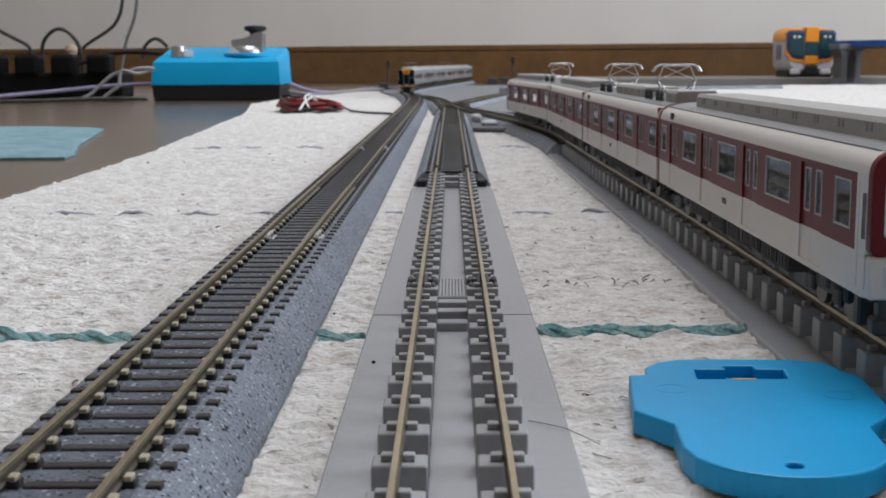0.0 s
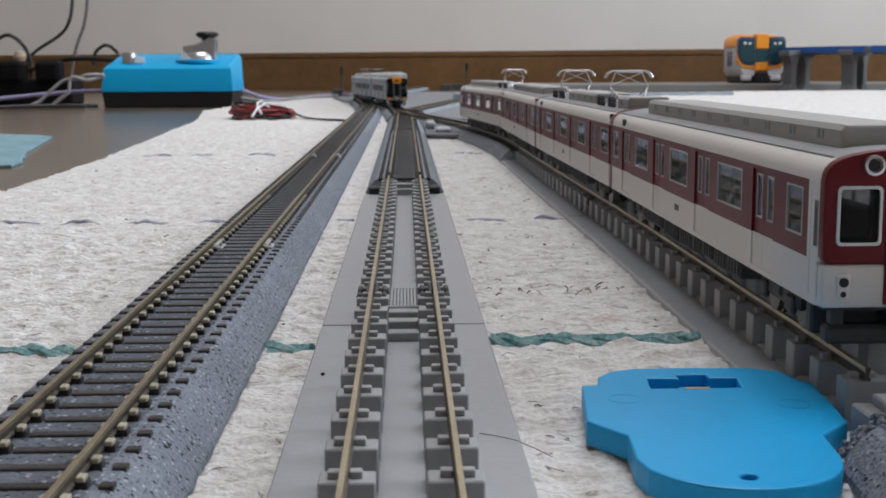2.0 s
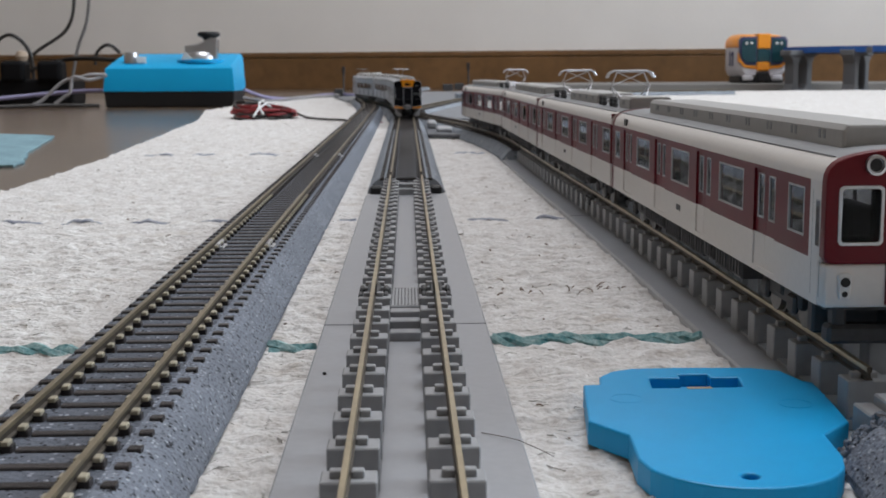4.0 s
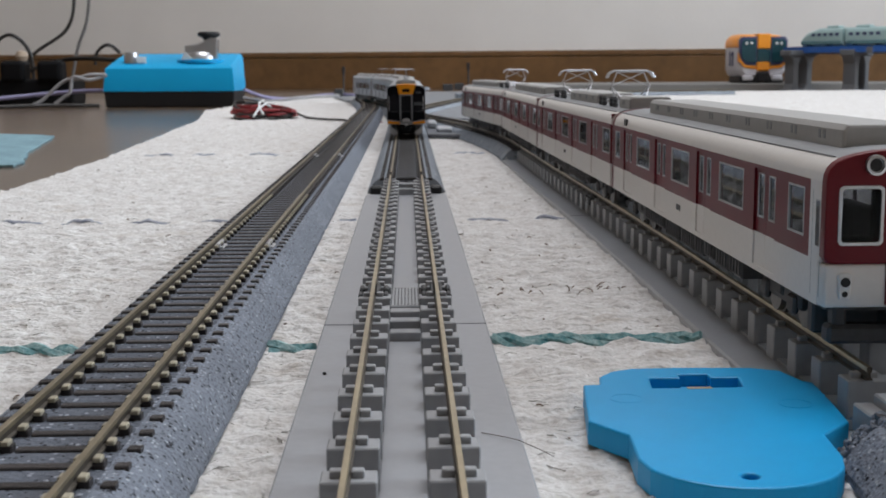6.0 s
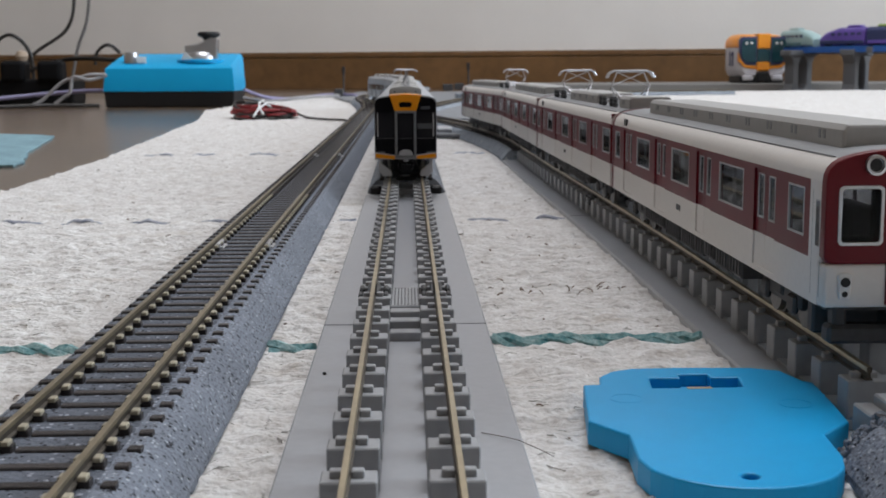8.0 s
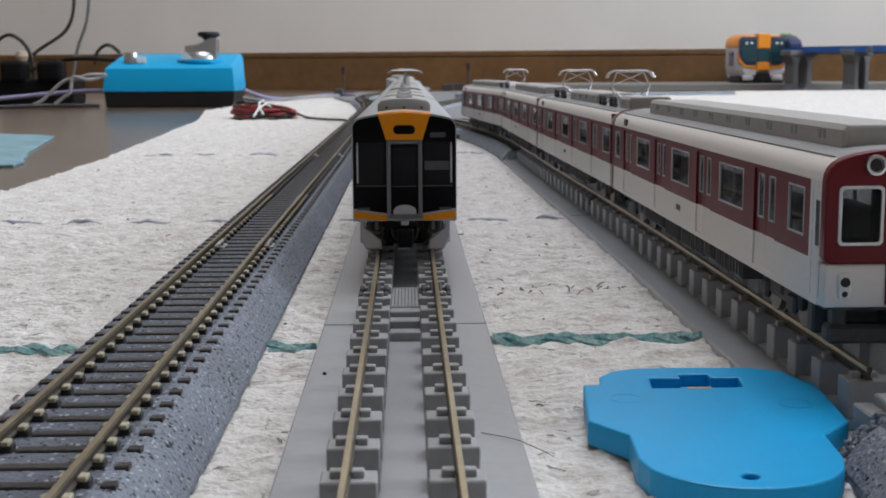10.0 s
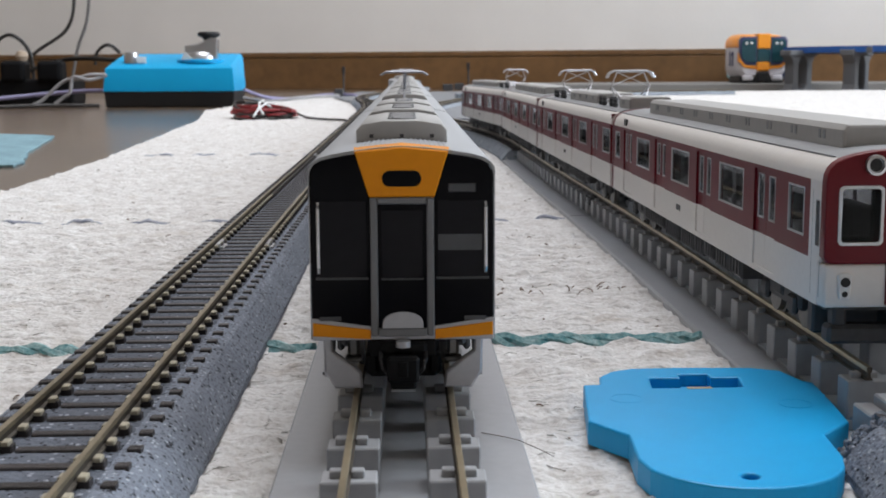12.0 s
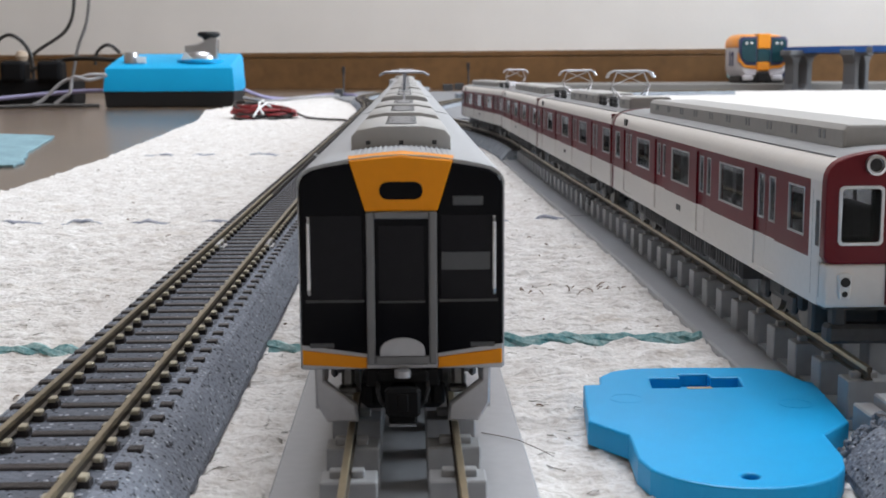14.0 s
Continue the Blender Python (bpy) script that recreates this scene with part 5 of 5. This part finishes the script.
    c = tagged(new("wooden_bead"), "small round beige cord end by the wall", "cord end")
    part("bead", Build().lathe([(1, -9), (7, -7), (9.5, 0), (7, 7), (1, 9)], cx=-573, cy=1860, cz=60, sides=18), M_TAN, c, smooth=True)
    part("cord", Build().tube([(-573, 1860, 52), (-575, 1862, 20), (-583, 1865, z)], 2.0, 6), M_WIRE_BLACK, c)


def wire_coil():
    root = tagged(new("wire_coil"), "coil of dark red and black twin wire tied in the middle", "wire")
    rnd = random.Random(8)
    for k in range(7):
        pts = []
        lx, ly = rnd.uniform(22, 28), rnd.uniform(26, 50)
        for i in range(33):
            a = math.tau * i / 32
            pinch = 0.45 + 0.55 * abs(math.cos(a))
            pts.append((-117 + lx * math.cos(a + 0.12 * k) + rnd.uniform(-0.3, 0.3), 1012 + ly * math.sin(a) * pinch, 1.6 + k * 0.8 + 1.6 * math.sin(a + 2 * k) + 4.5 * max(0, math.sin(a))))
        part("strand", Build().tube(pts, 1.25, 7), M_WIRE_RED if k % 3 else M_WIRE_BLACK, root, smooth=True)
    part("tie", Build().tube([(-120, 968, 3), (-117, 978, 9), (-114, 1000, 12), (-113, 1034, 8)], 1.0, 6).tube([(-117, 980, 9), (-118, 990, 13), (-115, 996, 15)], 0.9, 6).tube([(-116, 980, 8), (-113, 972, 5)], 0.9, 6), M_WHITE, root, "white tie")
    part("lead", Build().tube([(-92, 1030, 3), (-80, 985, 1.2), (-64, 950, 1.2), (-46, 925, 1.5)], 1.0, 6), M_WIRE_BLACK, root)


def felt_mat():
    b = Build()
    edge = [(-186, 588), (-200, 650), (-214, 706), (-226, 770), (-243, 850), (-262, 868), (-300, 880)]
    pts = [(-560, 560)]
    for (x0, y0), (x1, y1) in zip(edge, edge[1:]):
        for k in range(8):
            x, y = x0 + (x1 - x0) * k / 8, y0 + (y1 - y0) * k / 8
            pts.append((x + 3.0 * noise.noise((x * 0.06, y * 0.06, 1)), y + 5 * noise.noise((x * 0.05, y * 0.05, 2))))
    pts += [(-300, 880), (-560, 900)]
    b.prism(pts, "z", FLOOR_Z, FLOOR_Z + 1.4, 0.4, 2)
    tagged(part("felt_mat", b, M_MAT), "light blue felt mat on the wooden floor", "mat")


def signals():
    for x, y, s in ((-98, 1920, 1), (118, 2360, 1.15)):
        r = tagged(new("signal_post"), "small dark model railway signal post", "signal")
        part("post", Build().tube([(0, 0, -1), (0, 0, 38 * s)], 1.5 * s, 8).box(-5, 5, -5, 5, -1, 3, 0.5), M_DARK, r)
        part("head", Build().box(-2.6 * s, 2.6 * s, -2.5, 2.5, 30 * s, 42 * s, 0.8), M_BLACK, r)
        r.matrix_basis = at(x, y, 1)
    t = tagged(new("line_side_box"), "small pale grey model railway box by the points", "model building")
    part("body", Build().box(60, 85, 1500, 1530, 0, 9, 1).box(88, 96, 1495, 1525, 0, 14, 1), M_BALLAST_FAR, t)
    t = tagged(new("line_side_box"), "small dark box beside the track", "model building")
    part("body", Build().box(-100, -88, 1700, 1720, 0, 12, 1), M_DARK, t)
    for x, y in ((72, 2150), (96, 2250)):
        t = tagged(new("line_side_box"), "small dark box beside the track", "model building")
        part("body", Build().box(x - 9, x + 9, y, y + 12, 0, 12, 1), M_DARK, t)
    b = tagged(new("grey_sheet"), "pale grey track base sheet on the rug by the junction", "board")
    part("sheet", Build().prism([(10, 1035), (38, 930), (72, 900), (95, 1200), (165, 1480), (262, 1990), (-78, 1990), (-96, 1640), (-72, 1460), (-30, 1330)], "z", 0.6, 2.2, 0.4), M_SHEET, b)


# ---------------------------------------------------------------- toys by the wall
def toy_train():
    root = tagged(new("toy_train"), "chunky orange and white toy train front with dark windows", "toy train")

    def block(y, w, ztop, zb, r):
        return [(x, y, z) for x, z in rounded(-w, w, zb, ztop, r, 5)]
    part("body", Build().loft([block(0, 38, 80, 16, 14), block(5, 44, 89, 12, 18), block(18, 47, 94, 10, 20), block(60, 48, 96, 10, 20), block(88, 48, 96, 10, 20)]), M_TOY_WHITE, root, "white lower toy body", smooth=True)
    part("roof_shell", Build().loft([[(x * 1.02, y, max(z, 70) + 1.5) for x, y, z in r] for r in (block(3, 42, 86, 50, 18), block(18, 47.5, 94, 50, 20), block(60, 48.5, 97, 50, 20), block(88, 48.5, 97, 50, 20))]), M_TOY_ORANGE, root, "orange toy roof", smooth=True)
    for s in (-1, 1):
        def pane(x0, x1, z0, z1, r):
            """A window shape: upright beside the middle, well rounded at the lower outer corner."""
            pts = [(x0, z0), (x0, z1), (x1 - 5, z1), (x1, z1 - 6)]
            pts += [(x1 - r + r * math.cos(radians(q)), z0 + r - r * math.sin(radians(q))) for q in range(0, 91, 15)]
            return [(s * x, z) for x, z in pts]
        g = part("window_surround", Build().prism(pane(13, 45, 36, 92, 20), "y", -3, 14, 1.5, 2), M_NAVY, root, "black window surround", smooth=True)
        part("front_window", Build().prism(pane(15, 42, 41, 87, 17), "y", -4, 2, 0.6), M_TOY_GLASS, g, "dark teal cab window")
        part("headlight", Build().lathe([(3, 0), (2.5, -1.5), (0.5, -2)], cx=s * 24, cy=-4, axis="y", cz=79, sides=12), M_WHITE, g)
        part("headlight", Build().lathe([(3, 0), (2.5, -1.5), (0.5, -2)], cx=s * 33, cy=-4, axis="y", cz=79, sides=12), M_WHITE, g)
        part("cheek", Build().prism([(s * 13, 28), (s * 36, 31), (s * 47, 44), (s * 47, 60), (s * 44, 50), (s * 34, 36), (s * 13, 34)], "y", -2, 9, 1), M_TOY_ORANGE, root)
        for y in (34, 52):
            part("side_window", Build().box(*sorted((s * 46.5, s * 49)), y, y + 8, 34, 64, 1), M_NAVY, root)
        part("skirt", Build().box(*sorted((s * 17, s * 38)), -1, 14, 5, 17, 3), M_TOY_WHITE, root)
    part("centre_panel", Build().box(-12.5, 12.5, -4.5, 30, 68, 98, 2), M_TOY_ORANGE, root, "orange centre panel")
    part("nose_panel", Build().box(-12.5, 12.5, -4.5, 10, 24, 42, 2), M_TOY_ORANGE, root)
    part("centre_window", Build().box(-12, 12, -4, 8, 42, 68, 1), M_TOY_GLASS, root)
    part("coupling", Build().box(-13, 13, -5, 20, 2, 23, 3), M_BLACK, root)
    part("wheels", Build().box(-42, 42, 4, 84, 0, 14, 2), M_BLACK, root)
    root.matrix_basis = at(658, 2262, 9, 0) @ Matrix.Diagonal((0.98, 1, 0.92, 1))
    # added flat strip: the glossy floor's grey sheen as a solid piece
    b = tagged(new("grey_board"), "long flat grey strip standing in for the floor's sheen by the wall", "board")
    part("board", Build().box(150, 1500, 2250, 2520, FLOOR_Z, 9, 2), M_FLOOR_SHEEN, b)


DECK = 69.0
BRIDGE = [(1158, 1700), (978, 1900), (878, 2015), (808, 2100), (745, 2185), (718, 2250), (712, 2300), (722, 2340), (728, 2362)]


def bridge():
    def pier():
        r = tagged(new("bridge_pier"), "grey plastic toy bridge pier on the floor", "bridge pier", group="toy bridge piers")
        for x in (-16, 16):
            part("column", Build().prism([(x - 9, FLOOR_Z), (x + 9, FLOOR_Z), (x + 9, FLOOR_Z + 5), (x + 6, 8), (x + 6, 44), (x + 11, 55), (x + 11, 61), (x - 11, 61), (x - 11, 55), (x - 6, 44), (x - 6, 8), (x - 9, FLOOR_Z + 5)], "y", -12, 12, 1), M_PIER, r)
        part("cap", Build().box(-32, 32, -14, 14, 57, 68, 1.5), M_PIER, r)
        part("foot", Build().box(-30, 30, -14, 14, FLOOR_Z, FLOOR_Z + 5, 1), M_PIER, r)
        return r
    first = pier()
    for k, (x, y, h) in enumerate(((709, 2215, 25), (786, 2137, 38), (890, 2008, 41), (985, 1900, 42))):
        o = first if k == 0 else copy_thing(first, at(x, y, 0, h))
        o.matrix_basis = at(x, y, 0, h)
    line = smooth_line(BRIDGE, 6.0)
    for a, e in ((0, 22), (23, 45), (46, 68), (69, 88), (89, len(line) - 1)):
        d = tagged(new("bridge_rail"), "blue plastic toy rail section on grey piers", "toy rail", group="toy bridge rails")
        part("deck", sweep(line[a:e + 1], [(-21, 63), (21, 63), (21, DECK + 5), (17, DECK + 5), (17, DECK), (-17, DECK), (-17, DECK + 5), (-21, DECK + 5)]), M_BRIDGE, d)
        x, y, h = line[a]
        part("joint", Build().box(-22, 22, -6, 6, 61, DECK + 3, 0.8).moved(Matrix.Translation((x, y, 0)) @ Matrix.Rotation(radians(h), 4, "Z")), M_PIER, d)


def bullet_car(nose, body, lower, top, length, label):
    """Origin on the deck under the car's middle; nose -1 points to -x, +1 to +x, 0 has none."""
    r = tagged(new("toy_bullet_car"), label, "toy train", group="toy trains on the bridge")
    h = length / 2

    def ring(x, w, z0, z1):
        return [(x, y, z) for y, z in rounded(-w, w, z0, z1, min(w, (z1 - z0) / 2) * 0.6, 4)]
    rings = [ring(-h, 16, 5, 37), ring(h, 16, 5, 37)]
    if nose:
        rings = [ring(-h, 16, 5, 37), ring(h * 0.15, 16, 5, 37), ring(h * 0.45, 15, 5, 33), ring(h * 0.75, 14, 5, 29), ring(h, 11, 5, 20)]
    flip = Matrix.Scale(-1, 4, (1, 0, 0)) if nose < 0 else Matrix.Identity(4)
    b = Build().loft(rings).moved(flip)
    bmesh.ops.recalc_face_normals(b.bm, faces=b.bm.faces)
    part("body", b, body, r, smooth=True)
    part("lower_band", Build().box(-h + 2, h * (0.35 if nose > 0 else 1) - 2, -16.3, 16.3, 8, 15, 1).moved(flip if nose >= 0 else Matrix.Identity(4)), lower, r)
    for k in range(5):
        part("window", Build().box(-h * 0.85 + k * h * 0.28, -h * 0.85 + k * h * 0.28 + h * 0.17, -16.2, 16.2, 23, 28).moved(flip), M_NAVY, r)
    part("roof_hump", Build().box(-h * 0.7, -h * 0.1, -8, 8, 36, 41, 2).moved(flip), top, r)
    for s in (-0.6, 0.35):
        w = Build()
        for y in (-13, 9):
            w.lathe([(0.5, 0), (6.5, 0), (6.5, 4), (0.5, 4)], cx=h * s, cy=y, axis="y", cz=6.5, sides=14)
        part("wheel", w, M_BLACK, r)
    return r


# ---------------------------------------------------------------- build
room()
rug()
tracks()
maroon_train()
blue_plate()
controller()
cables()
wire_coil()
felt_mat()
signals()
toy_train()
bridge()
hair = tagged(part("loose_hair", Build().tube([(8.3, 127.0, 1.05), (10.0, 125.4, 1.2), (12.0, 123.4, 1.3), (14.0, 121.0, 1.0), (15.2, 119.0, 0.9)], 0.045, 5), M_FIBRE), "single dark hair lying over the track edge", "hair")
speck = tagged(part("dust_speck", Build().lathe([(0.05, 0), (0.28, 0.1), (0.2, 0.35), (0.05, 0.4)], cx=-10.3, cy=153.2, cz=0.98, sides=8), M_BLACK), "tiny dark speck on the slab track", "dust")

COMMUTER = [commuter_car(k == 0, k in (1, 4)) for k in range(7)]
MINT = [bullet_car(n, M_MINT, M_MINT_DARK, M_MINT, 92, "mint green toy bullet train car on the blue rail") for n in (-1, 0, 1)]
PURPLE = [bullet_car(-1, M_PURPLE, M_NAVY, M_PURPLE, 92, "purple and navy toy bullet train car on the blue rail"),
          bullet_car(1, M_NAVY, M_PURPLE, M_LIME, 92, "navy and purple toy bullet train car on the blue rail")]


# ---------------------------------------------------------------- what moves
def head_at(t):
    """Distance of the commuter train's front from the slab track's start, in millimetres."""
    ks = [(0.0, 1405), (0.5, 1322), (1.0, 1243), (1.5, 1172), (2.2, 1082), (3.2, 952), (4.3, 808), (5.5, 660), (7.0, 480), (8.0, 368), (9.3, 260), (10.5, 190.5), (11.0, 159.5), (11.5, 136.5),
          (12.0, 121.0), (12.5, 112.0), (13.0, 109.4), (13.5, 109.0), (14.0, 109.0)]
    for i in range(len(ks) - 1):
        if t <= ks[i + 1][0]:
            (a, p), (b, q) = ks[i], ks[i + 1]
            m0 = (q - ks[max(i - 1, 0)][1]) / (b - ks[max(i - 1, 0)][0])
            m1 = (ks[min(i + 2, len(ks) - 1)][1] - p) / (ks[min(i + 2, len(ks) - 1)][0] - a)
            u, h = (t - a) / (b - a), b - a
            return (2 * u ** 3 - 3 * u * u + 1) * p + (u ** 3 - 2 * u * u + u) * h * m0 + (-2 * u ** 3 + 3 * u * u) * q + (u ** 3 - u * u) * h * m1
    return ks[-1][1]


PARKED = [(668, 2490), (702, 2482), (668, 2396), (702, 2388), (738, 2396)]


def bridge_pose(line, s, slot):
    """s millimetres from the toy bridge's start, then down to a resting place behind the orange toy."""
    end = (len(line) - 1) * 2.0
    drop = 26.0 * max(0.0, min(1.0, (s - end + 150) / 150)) ** 1.5
    p = on_path(line, min(s, end - 3))
    q = on_path(line, min(s, end - 3) + 2)
    h = math.degrees(math.atan2(-(q.x - p.x), q.y - p.y))
    if s <= end:
        return at(p.x, p.y, DECK - drop, h - 90)
    k = min(1.0, (s - end) / 120)
    return at(p.x + (slot[0] - p.x) * k, p.y + (slot[1] - p.y) * k, DECK - drop - (DECK - drop - 9) * k, h - 90)


def motions():
    line = path_points(CENTRE)
    times = [0.25 * k for k in range(57)]
    for k, car in enumerate(COMMUTER):
        walk(car, [(t, car_pose(line, head_at(t) - 20 + k * (COMMUTER_L + 3.0), COMMUTER_L, RAIL_TOP - 0.2)) for t in times])
    rail = path_points(BRIDGE)
    speed = 125.0
    for k, car in enumerate(MINT + PURPLE):
        gap = 95 * k + (6 if k > 2 else 0)
        walk(car, [(t, bridge_pose(rail, 546 + (t - 5.3) * speed - gap, PARKED[k])) for t in times])


motions()
